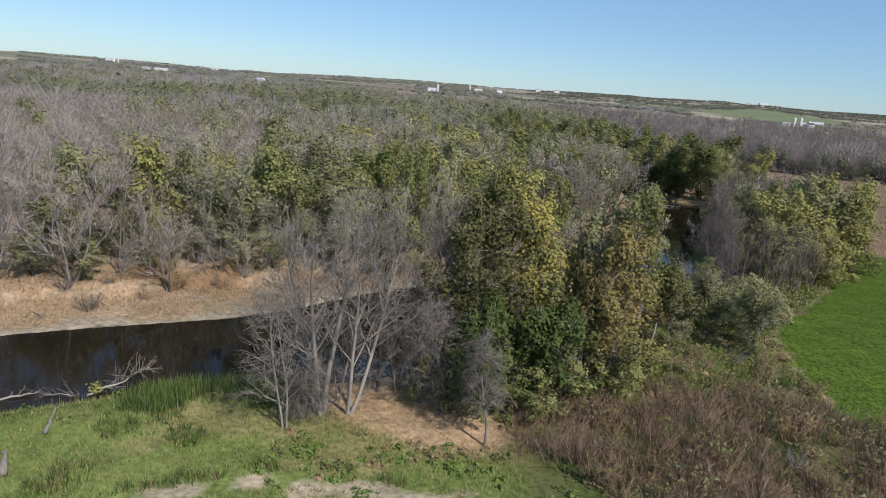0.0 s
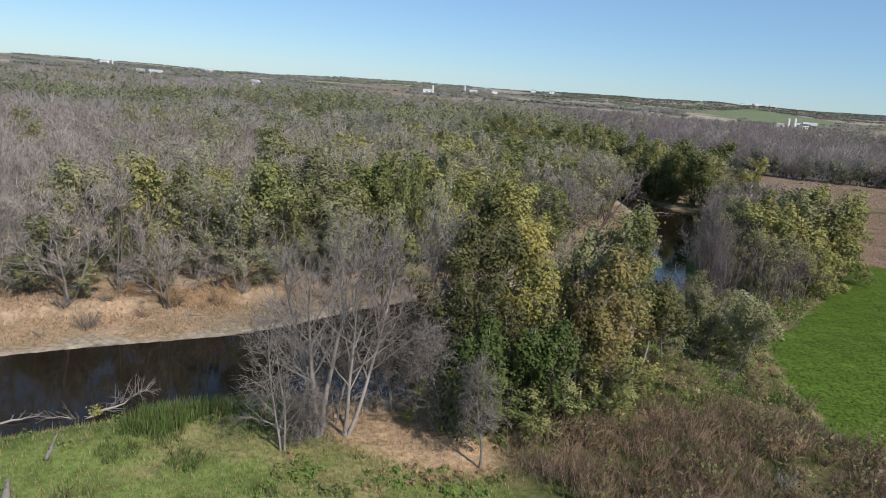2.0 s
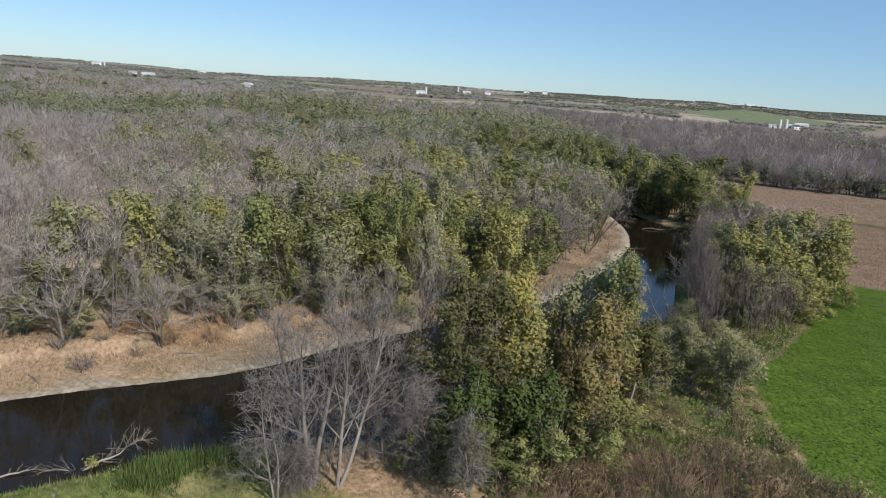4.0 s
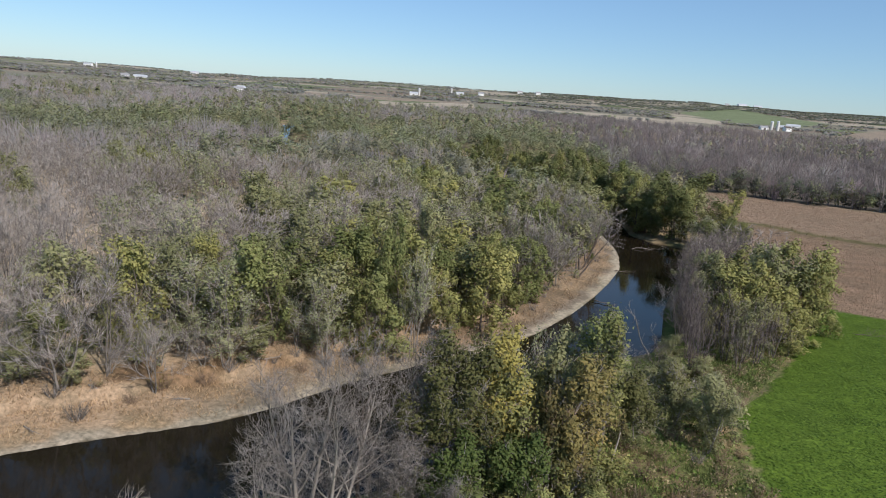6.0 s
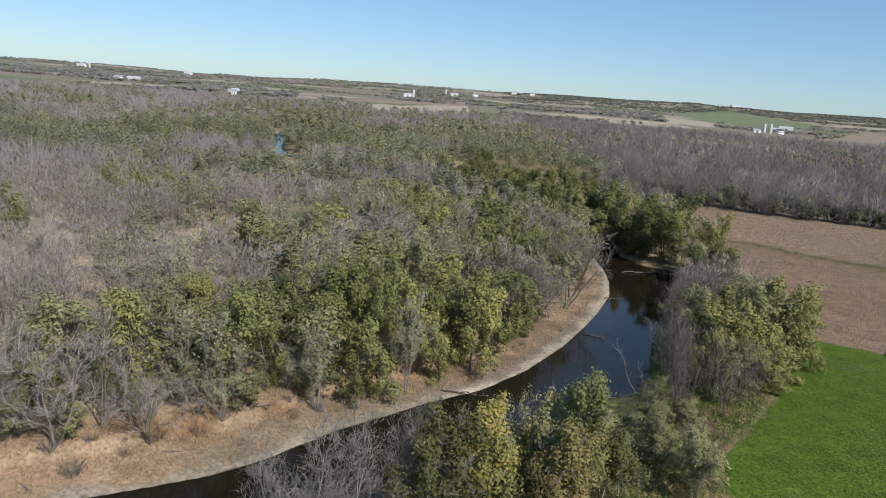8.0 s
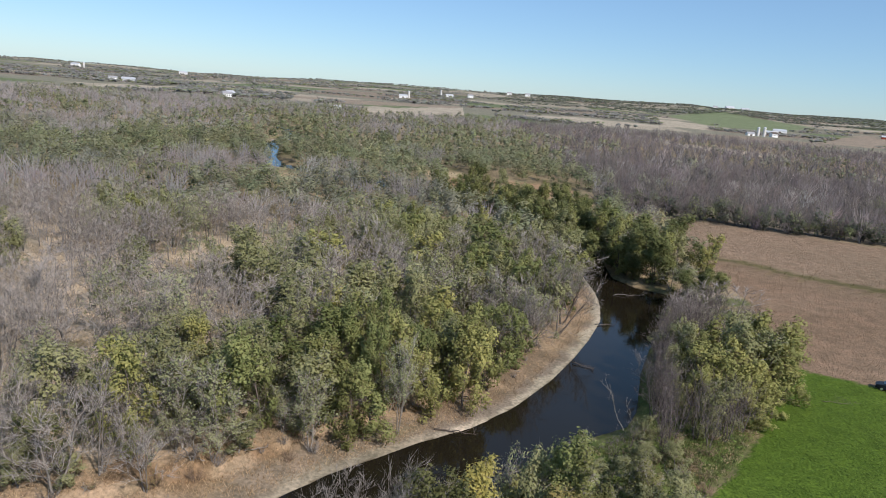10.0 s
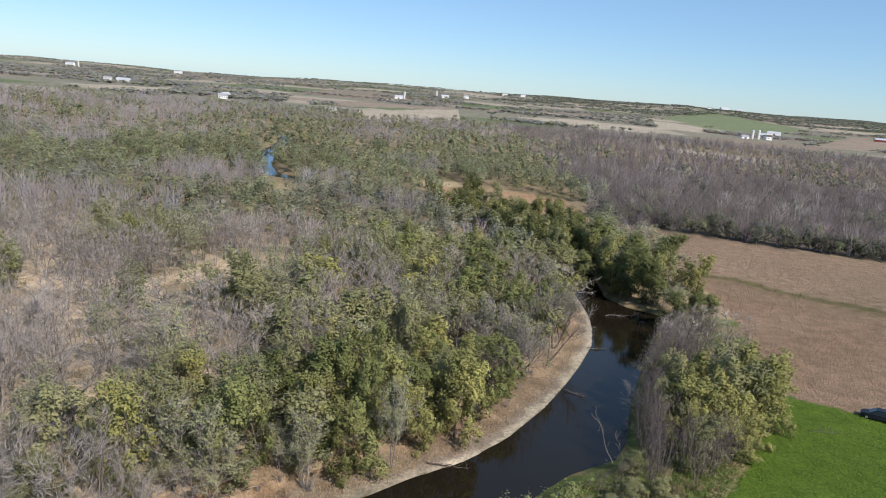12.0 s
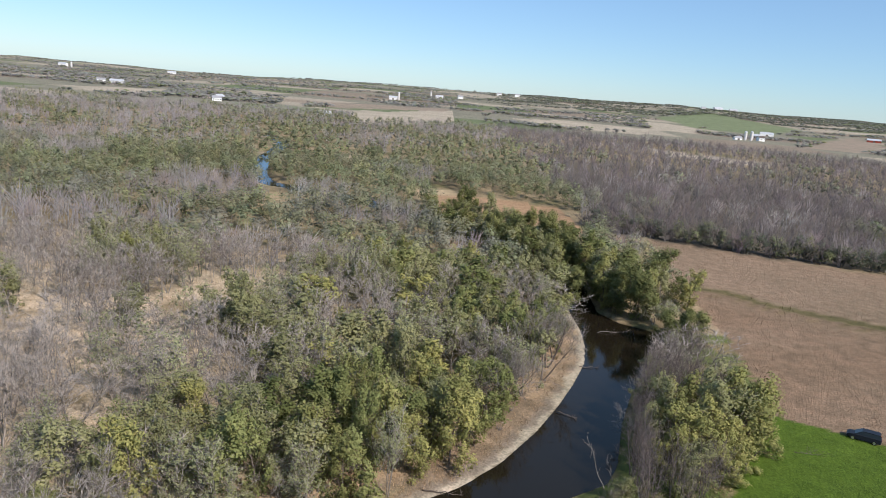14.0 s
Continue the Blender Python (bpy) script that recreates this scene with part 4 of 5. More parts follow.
def scatter(name, label, rows, detail, seed, material, kinds=4):
    """Many far trees in one mesh. rows: (kind, x, y, h, width)."""
    rng = np.random.default_rng(seed)
    out = Shape()
    models = {}
    for kind in sorted({r[0] for r in rows}):
        shape_kind = "bare" if kind in ("bare", "brown") else "sage" if kind == "sage" else "leafy"
        models[kind] = [far_model(rng, shape_kind, detail) for _ in range(kinds)]
        mine = [r for r in rows if r[0] == kind]
        choice = rng.integers(0, kinds, len(mine))
        for k in range(kinds):
            some = np.array([r[1:] for r, c in zip(mine, choice) if c == k], float).reshape(-1, 4)
            if not len(some):
                continue
            x, y, h, w = some.T
            z = height(x, y)
            a = rng.uniform(0, 2 * np.pi, len(x))
            shift = rng.normal(size=(len(x), 1)) * 0.11 + rng.normal(size=(len(x), 3)) * 0.03 + 0.14 * wobble(x, y, 38, 44)[:, None]
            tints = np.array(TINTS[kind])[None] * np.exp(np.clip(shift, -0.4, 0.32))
            m, at = models[kind][k], 0
            for v, f, face in zip(m.v, m.f, m.nor):
                lo = f.min()
                u = v[None] * np.stack([w, w, h / 10], 1)[:, None]
                ca, sa = np.cos(a)[:, None], np.sin(a)[:, None]
                v2 = np.stack([u[..., 0] * ca - u[..., 1] * sa + x[:, None], u[..., 0] * sa + u[..., 1] * ca + y[:, None], u[..., 2] + z[:, None]], -1)
                n2 = np.stack([face[None, :, 0] * ca - face[None, :, 1] * sa, face[None, :, 0] * sa + face[None, :, 1] * ca, np.repeat(face[None, :, 2], len(x), 0)], -1)
                out.add(v2, f - lo, tints, n2)
    return tagged(new(name, out.mesh(name, material)), label, "woodland", kind="stuff")


def rows_for(points, rng, h0, h1, w0, w1):
    return [(kind_at(x, y, rng), x, y, rng.uniform(h0, h1), rng.uniform(w0, w1)) for x, y in points]


wood_rng = np.random.default_rng(9)
in_view = lambda x, y: np.abs(x) < 0.66 * y + 15
mid_points = spread_out((-260, 270, NEAR_EDGE - 6, 400), 5.3, wood_rng, lambda x, y: wooded(x, y) & in_view(x, y) & (y > NEAR_EDGE - 3), 16000)
mid_rows = rows_for(mid_points, wood_rng, 8.5, 13.5, 1.0, 1.6)
for (x0, y0), (x1, y1) in zip(BROWN_FIELD[5:11], BROWN_FIELD[6:12]):
    for k in range(int(math.hypot(x1 - x0, y1 - y0) / 0.9)):
        f, off = wood_rng.uniform(), wood_rng.uniform(2, 9)
        mid_rows.append((wood_rng.choice(["dark", "brown", "dark", "green", "brown"]), x0 + (x1 - x0) * f + 0.3 * off, y0 + (y1 - y0) * f + 0.95 * off, wood_rng.uniform(5.5, 10.5), wood_rng.uniform(0.8, 1.3)))
mid_rows += [("green", -43 + dx, 433 + dy, h, 1.7) for dx, dy, h in ((0, 0, 12), (-4, 3, 11), (4, 2, 11), (1, 6, 12))]
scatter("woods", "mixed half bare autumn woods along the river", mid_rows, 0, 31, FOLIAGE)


def woods_beyond(x, y):
    ok = wooded(x, y) & in_view(x, y) & (y > 397)
    for kind in FAR_FIELDS:
        for poly in FAR_FIELDS[kind]:
            ok &= ~inside(poly, x, y)
    return ok


far_points = spread_out((-690, 690, 397, 1000), 7.0, wood_rng, lambda x, y: woods_beyond(x, y) & (np.hypot(x, y) + 60 * wobble(x, y, 160, 23) < 960), 34000)
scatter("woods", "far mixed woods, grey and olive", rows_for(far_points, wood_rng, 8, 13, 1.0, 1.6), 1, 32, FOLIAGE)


def hedged(x, y):
    r, az = np.hypot(x, y), np.degrees(np.arctan2(x, y))
    v = wobble(x * 0.22, y, 60, 41) + 0.35 * wobble(x, y, 45, 42)
    hill = step(2300, 2900, r) * step(3, 9, az)
    ok = (v + 0.75 * hill + 0.08 * step(-2, -12, az) > 0.34) & in_view(x, y) & (r > 940) & (r < 4300)
    for kind in FAR_FIELDS:
        for poly in FAR_FIELDS[kind]:
            ok &= ~inside(poly, x, y)
    return ok


count = 62000
depth = 900 * np.exp(wood_rng.uniform(0, math.log(4300 / 900), count))
side = wood_rng.uniform(-0.66, 0.66, count) * depth
keep = hedged(side, depth)
ridge = (np.degrees(np.arctan2(side, depth)) > 3) & (depth > 2200)
kinds_far = wood_rng.choice(["bare", "belt", "green", "dark", "brown"], count, p=(0.3, 0.44, 0.1, 0.06, 0.1))
kinds_far = np.where(ridge & (wood_rng.uniform(size=count) < 0.65), "dark", kinds_far)
size = 0.85 + depth / 6000
far_rows = [(k, x, y, wood_rng.uniform(5, 9.5), s * wood_rng.uniform(1.1, 1.9)) for k, x, y, s, ok in zip(kinds_far, side, depth, size, keep) if ok]
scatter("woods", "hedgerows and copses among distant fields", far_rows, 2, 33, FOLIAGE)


# ---------------------------------------------------------------- the group by the water
def stand(root, x, y, turn=0.0):
    root.matrix_basis = pose(x, y, float(height(x, y)) - 0.02, 0, 0, turn)
    return root


BARE_LOOK = dict(fine=True, twig_m=TWIG_DIM, twig_each=3, twig_r=0.011, twig_len=1.0)
stand(make_tree("bare_tree", 301, 8.4, 2.3, "", "slender leafless tree with two pale leaning stems", stems=2, lean=(-0.03, 0.0), rise=-0.16, bark_m=BARK_PALE, low=0.14, counts=(16, 5, 3), thick=0.012, bend=0.1, splay=0.35, **BARE_LOOK), -9.1, 38.4)
stand(make_tree("bare_tree", 302, 12.6, 3.3, "", "tall leafless grey tree with three upright stems", stems=3, rise=0.02, bark_m=BARK_GREY, low=0.3, counts=(13, 5, 4), thick=0.02, bend=0.09, splay=0.35, **BARE_LOOK), -7.5, 40.6)
stand(make_tree("bare_tree", 305, 12.2, 4.0, "", "leafless tree forking low into leaning pale limbs", stems=2, lean=(0.17, 0.05), rise=0.0, bark_m=BARK_PALE, low=0.3, counts=(13, 5, 4), thick=0.016, bend=0.1, splay=0.8, **BARE_LOOK), -5.9, 41.0)
stand(make_tree("bare_tree", 304, 12.0, 3.5, "", "leafless tree with dark thin trunk", stems=1, bark_m=BARK_DARK, low=0.38, counts=(14, 5, 4), bend=0.12, **BARE_LOOK), -4.6, 44.4)
stand(make_tree("bare_tree", 317, 12.2, 3.6, "", "leafless tree spreading fine grey twigs over the water", stems=2, lean=(0.1, 0.0), bark_m=BARK_GREY, low=0.35, counts=(12, 5, 4), bend=0.1, splay=0.6, **BARE_LOOK), -2.6, 45.6)
stand(make_tree("bare_tree", 306, 7.0, 2.8, "", "low twiggy leafless tree with hanging silver twigs", stems=2, rise=-0.2, bark_m=BARK_GREY, low=0.1, counts=(14, 5, 3), **BARE_LOOK), -1.6, 43.3)
stand(make_tree("dead_tree", 307, 6.4, 1.5, "", "small dead tree with bare trunk foot and drooping twigs", rise=-0.3, bark_m=BARK_GREY, low=0.3, counts=(26, 5, 3), lean=(0.03, 0), thick=0.014, bend=0.14, **BARE_LOOK), 2.4, 38.4)
for k, (x, y, h, lx) in enumerate(((19.3, 122.2, 11.5, 0.1), (21.2, 117.8, 11.0, 0.2), (22.8, 124.0, 12.0, 0.1), (16.8, 118.6, 9.5, -0.1), (24.8, 129.0, 10.0, 0.15), (14.6, 107.4, 8.0, 0.3), (10.4, 98.6, 8.5, 0.3), (12.4, 103.0, 9.0, 0.4))):
    stand(make_tree("bare_tree", 330 + k, h, 4.6, "", "dark leafless tree leaning out over the river bend", stems=2, lean=(lx, -0.06), bark_m=BARK_DARK, twig_m=TWIG_DIM, low=0.38, counts=(9, 6), thick=0.021, bend=0.2, splay=1.7, rise=0.0, twig_each=4, twig_r=0.02, twig_len=1.4), x, y)
for k, (x, y, h, reach) in enumerate(((-3.4, 44.6, 6.2, 2.4), (0.3, 43.2, 6.6, 2.6), (-6.8, 42.6, 5.6, 2.2), (-8.4, 40.0, 4.2, 1.6))):
    stand(make_tree("bare_tree", 340 + k, h, reach, "", "low leafless tree with tangled drooping silver twigs", stems=3, rise=-0.24, bark_m=BARK_GREY, low=0.08, counts=(11, 5, 3), thick=0.011, **BARE_LOOK), x, y, 70 * k)
LEAFY_LOOK = dict(fine=True, leaf_size=0.185)
THIN = dict(twig_each=3, twig_r=0.012)
stand(make_tree("leafy_tree", 308, 12.0, 3.8, "deep", "tall dense tree with broad olive-green crown", bark_m=BARK_DARK, leaf_count=9900, low=0.2, counts=(13, 6, 5), spread=0.5, **THIN, **LEAFY_LOOK), 2.4, 45.4)
stand(make_tree("leafy_tree", 309, 6.4, 3.0, "creeper", "leaning tree with fresh green leaves hanging to the ground", bark_m=BARK_DARK, leaf_count=7900, low=0.05, counts=(11, 6, 4), twig_each=1, spread=0.42, droop=0.5, **LEAFY_LOOK), 1.7, 44.0)
stand(make_tree("leafy_tree", 310, 6.0, 2.8, "creeper", "small tree overgrown with green creeper", bark_m=BARK_DARK, leaf_count=7200, low=0.03, counts=(11, 6, 4), twig_each=1, spread=0.4, **LEAFY_LOOK), 5.8, 44.2)
stand(make_tree("leafy_tree", 311, 13.2, 2.6, "gold", "tree with bright yellow leaves on its upper branches", bark_m=BARK_DARK, leaf_count=6900, low=0.45, counts=(11, 6, 4), spread=0.5, **THIN, **LEAFY_LOOK), 4.2, 44.9)
stand(make_tree("leafy_tree", 318, 10.0, 2.6, "yellow", "narrow tree with yellow-green leaves", bark_m=BARK_DARK, leaf_count=6200, low=0.15, counts=(11, 6, 4), spread=0.44, **THIN, **LEAFY_LOOK), 5.6, 45.4)
stand(make_tree("leafy_tree", 312, 12.2, 2.9, "russet", "tree with thin olive-brown leaves", bark_m=BARK_GREY, leaf_count=5900, low=0.12, counts=(12, 6, 4), spread=0.42, **THIN, **LEAFY_LOOK), 7.9, 46.8)
stand(make_tree("leafy_tree", 319, 12.8, 2.7, "green", "narrow green tree rising behind rusty leaves", bark_m=BARK_DARK, leaf_count=5600, low=0.35, counts=(11, 6, 4), spread=0.46, **THIN, **LEAFY_LOOK), 10.3, 51.8)
stand(make_tree("leafy_tree", 320, 13.2, 1.3, "yellow", "slender tall tree with a small yellow-olive top", bark_m=BARK_GREY, leaf_count=2200, low=0.5, counts=(9, 6, 4), spread=0.46, **THIN, **LEAFY_LOOK), 12.7, 51.4)
stand(make_tree("leafy_tree", 313, 7.0, 3.0, "deep", "low bushy tree with olive leaves", bark_m=BARK_GREY, leaf_count=5900, low=0.04, counts=(11, 6, 4), spread=0.42, **THIN, **LEAFY_LOOK), 8.8, 45.6)
stand(make_tree("leafy_tree", 314, 6.8, 2.4, "deep", "tree with pale leaning trunk and rounded olive crown", lean=(0.16, -0.04), bark_m=BARK_PALE, leaf_count=7900, low=0.42, counts=(12, 6, 4), spread=0.52, **THIN, **LEAFY_LOOK), 14.8, 54.2)
stand(make_tree("leafy_tree", 315, 8.6, 3.2, "russet", "bushy tree with yellow-brown leaves", bark_m=BARK_GREY, leaf_count=5900, low=0.05, counts=(11, 6, 4), spread=0.42, **THIN, **LEAFY_LOOK), 11.2, 49.2)
stand(make_tree("leafy_tree", 316, 3.8, 2.2, "deep", "rounded willow with olive leaves near the field", stems=2, bark_m=BARK_GREY, leaf_count=3900, low=0.08, counts=(9, 6, 4), spread=0.5, **THIN, **LEAFY_LOOK), 22.0, 64.4)


# ---------------------------------------------------------------- scrub, weeds and grass
def make_shrub(seed, h, twig_m, leafy, label, n=38):
    rng = np.random.default_rng(seed)
    s = Shape()
    a = rng.uniform(0, 2 * np.pi, n)
    foot = np.c_[np.cos(a), np.sin(a), np.zeros(n)] * rng.uniform(0.02, 0.45, n)[:, None]
    out = unit(np.c_[np.cos(a) * 0.5, np.sin(a) * 0.5, np.ones(n)] + rng.normal(size=(n, 3)) * 0.2)
    tip = foot + out * (h * rng.uniform(0.6, 1.05, n))[:, None]
    spikes(s, foot, tip, np.full(n, 0.022))
    k = n * 3
    pick = rng.integers(0, n, k)
    p = foot[pick] + (tip - foot)[pick] * rng.uniform(0.3, 0.95, k)[:, None]
    spikes(s, p, p + unit(out[pick] + rng.normal(size=(k, 3)) * 0.6) * (h * rng.uniform(0.15, 0.35, k))[:, None], np.full(k, 0.014))
    root = tagged(new("shrub"), label, "shrub", group="scrub beside the field")
    tagged(part("branchwork", s.mesh("branchwork", twig_m), root), kind="stuff")
    if leafy:
        m = 130
        pick = rng.integers(0, n, m)
        c = foot[pick] + (tip - foot)[pick] * rng.uniform(0.35, 1.05, m)[:, None] + rng.normal(size=(m, 3)) * 0.12
        part("crown", leaves(Shape(), c, 0.1 * rng.uniform(0.6, 1.5, m), rng).mesh("crown", LEAF[leafy]), root)
    return root


SHRUBS = [make_shrub(401 + k, 1.5, m, lf, lb) for k, (m, lf, lb) in enumerate((
    (TWIG_BROWN, "", "leafless reddish-brown shrub in dry grass"), (TWIG_BROWN, "rust", "brown shrub with withered leaves"),
    (TWIG_DIM, "", "grey leafless shrub in dry grass"), (TWIG_BROWN, "olive", "shrub with thin olive leaves"), (TWIG_BROWN, "green", "low green bramble shrub"),
    (TWIG_BROWN, "rust", "brown shrub with withered leaves")))]


def scrub_ok(x, y):
    dn = away(SHORE_NEAR, x, y)
    edge = away(GREEN_FIELD, x, y, True)
    return ~inside(RIVER, x, y) & ~inside(GREEN_FIELD, x, y) & (dn > 3) & (dn < away(SHORE_FAR, x, y)) & (edge > 0.6) & (y > 22) & (x > 3.5) & (y > 43 - 0.9 * (x + 1)) & (x < 0.66 * y + 6)


shrub_rng = np.random.default_rng(17)
first_use = set()
for x, y in spread_out((3.5, 36, 24, 92), 1.55, shrub_rng, scrub_ok, 5200):
    brown = y < 46 + 3 * float(wobble(x, y, 6, 51)) and x > 5
    if not brown and shrub_rng.uniform() > 0.38:
        continue
    k = shrub_rng.choice(6, p=(0.36, 0.17, 0.03, 0.12, 0.18, 0.14)) if brown else shrub_rng.choice(6, p=(0.05, 0.06, 0.03, 0.36, 0.46, 0.04))
    s = shrub_rng.uniform(0.6, 1.45) if brown else shrub_rng.uniform(0.55, 1.2)
    m = pose(x, y, float(height(x, y)) - 0.03, 0, 0, shrub_rng.uniform(0, 360))
    ob = SHRUBS[k] if k not in first_use else copy_thing(SHRUBS[k], m)
    first_use.add(k)
    ob.matrix_basis = m
    ob.scale = (s * 1.15, s * 1.15, s)


far_scrub = lambda x, y: ~inside(RIVER, x, y) & (away(SHORE_FAR, x, y) < away(SHORE_NEAR, x, y)) & (away(SHORE_FAR, x, y) > 5 + 3 * wobble(x, y, 7, 64)) & (away(SHORE_FAR, x, y) < 16)
for x, y in spread_out((-50, 36, 50, 150), 2.4, shrub_rng, far_scrub, 1500):
    k = shrub_rng.choice(6, p=(0.3, 0.1, 0.5, 0.06, 0.0, 0.04))
    s = shrub_rng.uniform(0.5, 1.3)
    ob = copy_thing(SHRUBS[k], pose(x, y, float(height(x, y)) - 0.03, 0, 0, shrub_rng.uniform(0, 360)))
    ob.scale = (s, s, s)
    tagged(ob, group="undergrowth on the far bank")


def sward(name, label, limits, ok, count, h0, h1, width, tints, seed, lean=0.35, tuft=1, tuft_r=0.12):
    """Blades of grass or stalks over a stretch of ground, in one mesh."""
    rng = np.random.default_rng(seed)
    x, y = rng.uniform(limits[0], limits[1], count), rng.uniform(limits[2], limits[3], count)
    m = ok(x, y)
    x, y = np.repeat(x[m], tuft), np.repeat(y[m], tuft)
    n = len(x)
    x, y = x + rng.normal(size=n) * tuft_r, y + rng.normal(size=n) * tuft_r
    p0 = np.c_[x, y, height(x, y) - 0.02]
    h = rng.uniform(h0, h1, n)
    d = unit(np.c_[rng.normal(size=(n, 2)) * lean, np.ones(n)])
    t = np.array(tints)[rng.integers(0, len(tints), n)] * rng.uniform(0.8, 1.2, (n, 1))
    return tagged(new(name, blades(Shape(), p0, p0 + d * h[:, None], width * rng.uniform(0.7, 1.3, n), rng, t).mesh(name, BLADES)), label, "grass", kind="stuff")


def near_bank(x, y):
    return ~inside(RIVER, x, y) & (away(SHORE_NEAR, x, y) < away(SHORE_FAR, x, y))


def green_bank(x, y):
    return near_bank(x, y) & (x + 3 * wobble(x, y, 3.5, 11) < 5) & (y < 46) & (np.hypot((x + 2.5) * 0.75, (y - 41 + 0.35 * x) * 1.3) > 4.6) & (away([(-16, 28.5), (-13.9, 29.6), (-9.1, 31.9), (-6.6, 33.0), (-4.7, 32.7), (0, 32.3), (8, 30)], x, y) > 0.6)


sward("grass", "rough green grass on the river bank", (-34, 6, 24, 46), green_bank, 16000, 0.12, 0.38, 0.05, [(0.17, 0.24, 0.055), (0.21, 0.27, 0.07), (0.28, 0.28, 0.11), (0.4, 0.34, 0.18)], 61, 0.5, 3, 0.1)
sward("weeds", "tall dark green weeds at the water's edge", (-19, -9, 38, 46), lambda x, y: near_bank(x, y) & (away(SHORE_NEAR, x, y) < 3.6 + 2 * wobble(x, y, 3, 62)), 2600, 0.5, 1.3, 0.07, [(0.085, 0.14, 0.035), (0.12, 0.18, 0.045), (0.18, 0.2, 0.075)], 62, 0.3, 3, 0.15)
sward("weeds", "green and withered weeds fringing the bank", (-34, -9, 28, 46), lambda x, y: near_bank(x, y) & (away(SHORE_NEAR, x, y) < 1.3), 1500, 0.3, 0.9, 0.05, [(0.1, 0.15, 0.03), (0.25, 0.22, 0.1)], 63, 0.3, 3, 0.12)
sward("dry_grass", "tan dry grass on the far river bank", (-62, 40, 44, 160), lambda x, y: ~inside(RIVER, x, y) & (away(SHORE_FAR, x, y) < away(SHORE_NEAR, x, y)) & (away(SHORE_FAR, x, y) > 2.6) & (away(SHORE_FAR, x, y) < 13 + 3 * wobble(x, y, 7, 64)), 30000, 0.2, 0.6, 0.06, [(0.45, 0.31, 0.17), (0.38, 0.27, 0.16), (0.5, 0.37, 0.22)], 64, 0.9, 2, 0.15)
sward("dry_grass", "bleached and dark dead stalks above the waterline", (0, 38, 78, 150), lambda x, y: ~inside(RIVER, x, y) & (away(SHORE_FAR, x, y) < away(SHORE_NEAR, x, y)) & (away(SHORE_FAR, x, y) > 1.6) & (away(SHORE_FAR, x, y) < 9) & (wobble(x, y, 3, 75) > -0.1), 9000, 0.4, 1.1, 0.05, [(0.22, 0.15, 0.1), (0.34, 0.25, 0.16), (0.14, 0.1, 0.075), (0.42, 0.33, 0.22)], 75, 0.8, 3, 0.25)
sward("dry_grass", "matted tan grass on the slope above the water", (-52, 6, 44, 90), lambda x, y: ~inside(RIVER, x, y) & (away(SHORE_FAR, x, y) < away(SHORE_NEAR, x, y)) & (away(SHORE_FAR, x, y) > 1.3) & (away(SHORE_FAR, x, y) < 10) & (wobble(x, y, 2.2, 76) > -0.35), 42000, 0.2, 0.65, 0.06, [(0.48, 0.34, 0.2), (0.4, 0.28, 0.17), (0.55, 0.41, 0.26), (0.26, 0.18, 0.11)], 76, 0.9, 2, 0.2)
sward("dry_grass", "dry tan grass under the riverside trees", (-12, 8, 35, 48), lambda x, y: near_bank(x, y) & (np.hypot((x + 2.5) * 0.75, (y - 41 + 0.35 * x) * 1.3) < 6), 4200, 0.12, 0.4, 0.05, [(0.46, 0.31, 0.17), (0.4, 0.28, 0.17), (0.3, 0.24, 0.1)], 65, 0.9, 2, 0.1)
sward("dry_grass", "tall straw-coloured grass through the scrub", (4, 48, 24, 96), lambda x, y: scrub_ok(x, y) & (wobble(x, y, 4, 66) > -0.2 + 0.5 * step(48, 54, y)), 15000, 0.3, 0.9, 0.05, [(0.21, 0.14, 0.085), (0.28, 0.2, 0.115), (0.12, 0.135, 0.045), (0.09, 0.12, 0.035)], 66, 0.4, 2, 0.15)
brush = lambda x, y: scrub_ok(x, y) & (y < 50 + 4 * wobble(x, y, 6, 51)) & (wobble(x, y, 2.6, 71) > -0.2)
sward("brush", "dense brown leafless brush of thin stalks", (4, 40, 22, 56), brush, 9000, 0.6, 1.7, 0.03, [(0.26, 0.19, 0.14), (0.36, 0.28, 0.21), (0.16, 0.115, 0.08), (0.22, 0.15, 0.1)], 71, 0.45, 6, 0.22)
sward("weeds", "green weeds between the brush and the field", (6, 48, 30, 95), lambda x, y: scrub_ok(x, y) & (wobble(x, y, 3.4, 72) > -0.1), 26000, 0.25, 0.9, 0.06, [(0.08, 0.115, 0.03), (0.11, 0.14, 0.045), (0.16, 0.16, 0.06)], 72, 0.5, 3, 0.2)
sward("weeds", "clumps of tall dark weeds on the bank", (-19, 2, 29, 46), lambda x, y: green_bank(x, y) & (wobble(x, y, 2.3, 73) > 0.38), 5000, 0.3, 0.85, 0.06, [(0.06, 0.11, 0.025), (0.1, 0.15, 0.04), (0.19, 0.15, 0.075)], 73, 0.4, 3, 0.12)
sward("dry_grass", "tufts of straw among the green grass", (-34, 6, 24, 46), lambda x, y: green_bank(x, y) & (wobble(x, y, 1.9, 74) > 0.35), 6000, 0.15, 0.5, 0.04, [(0.4, 0.32, 0.18), (0.32, 0.25, 0.13), (0.25, 0.2, 0.1)], 74, 0.7, 3, 0.1)
crop_rng = np.random.default_rng(67)
crop = np.c_[crop_rng.uniform(27, 110, 150000), crop_rng.uniform(30, 110, 150000)]
crop = crop[inside(GREEN_FIELD, crop[:, 0], crop[:, 1]) & (crop[:, 0] < 0.66 * crop[:, 1] + 8)]
crop = np.c_[crop, height(crop[:, 0], crop[:, 1]) + crop_rng.uniform(0.05, 0.16, len(crop))]
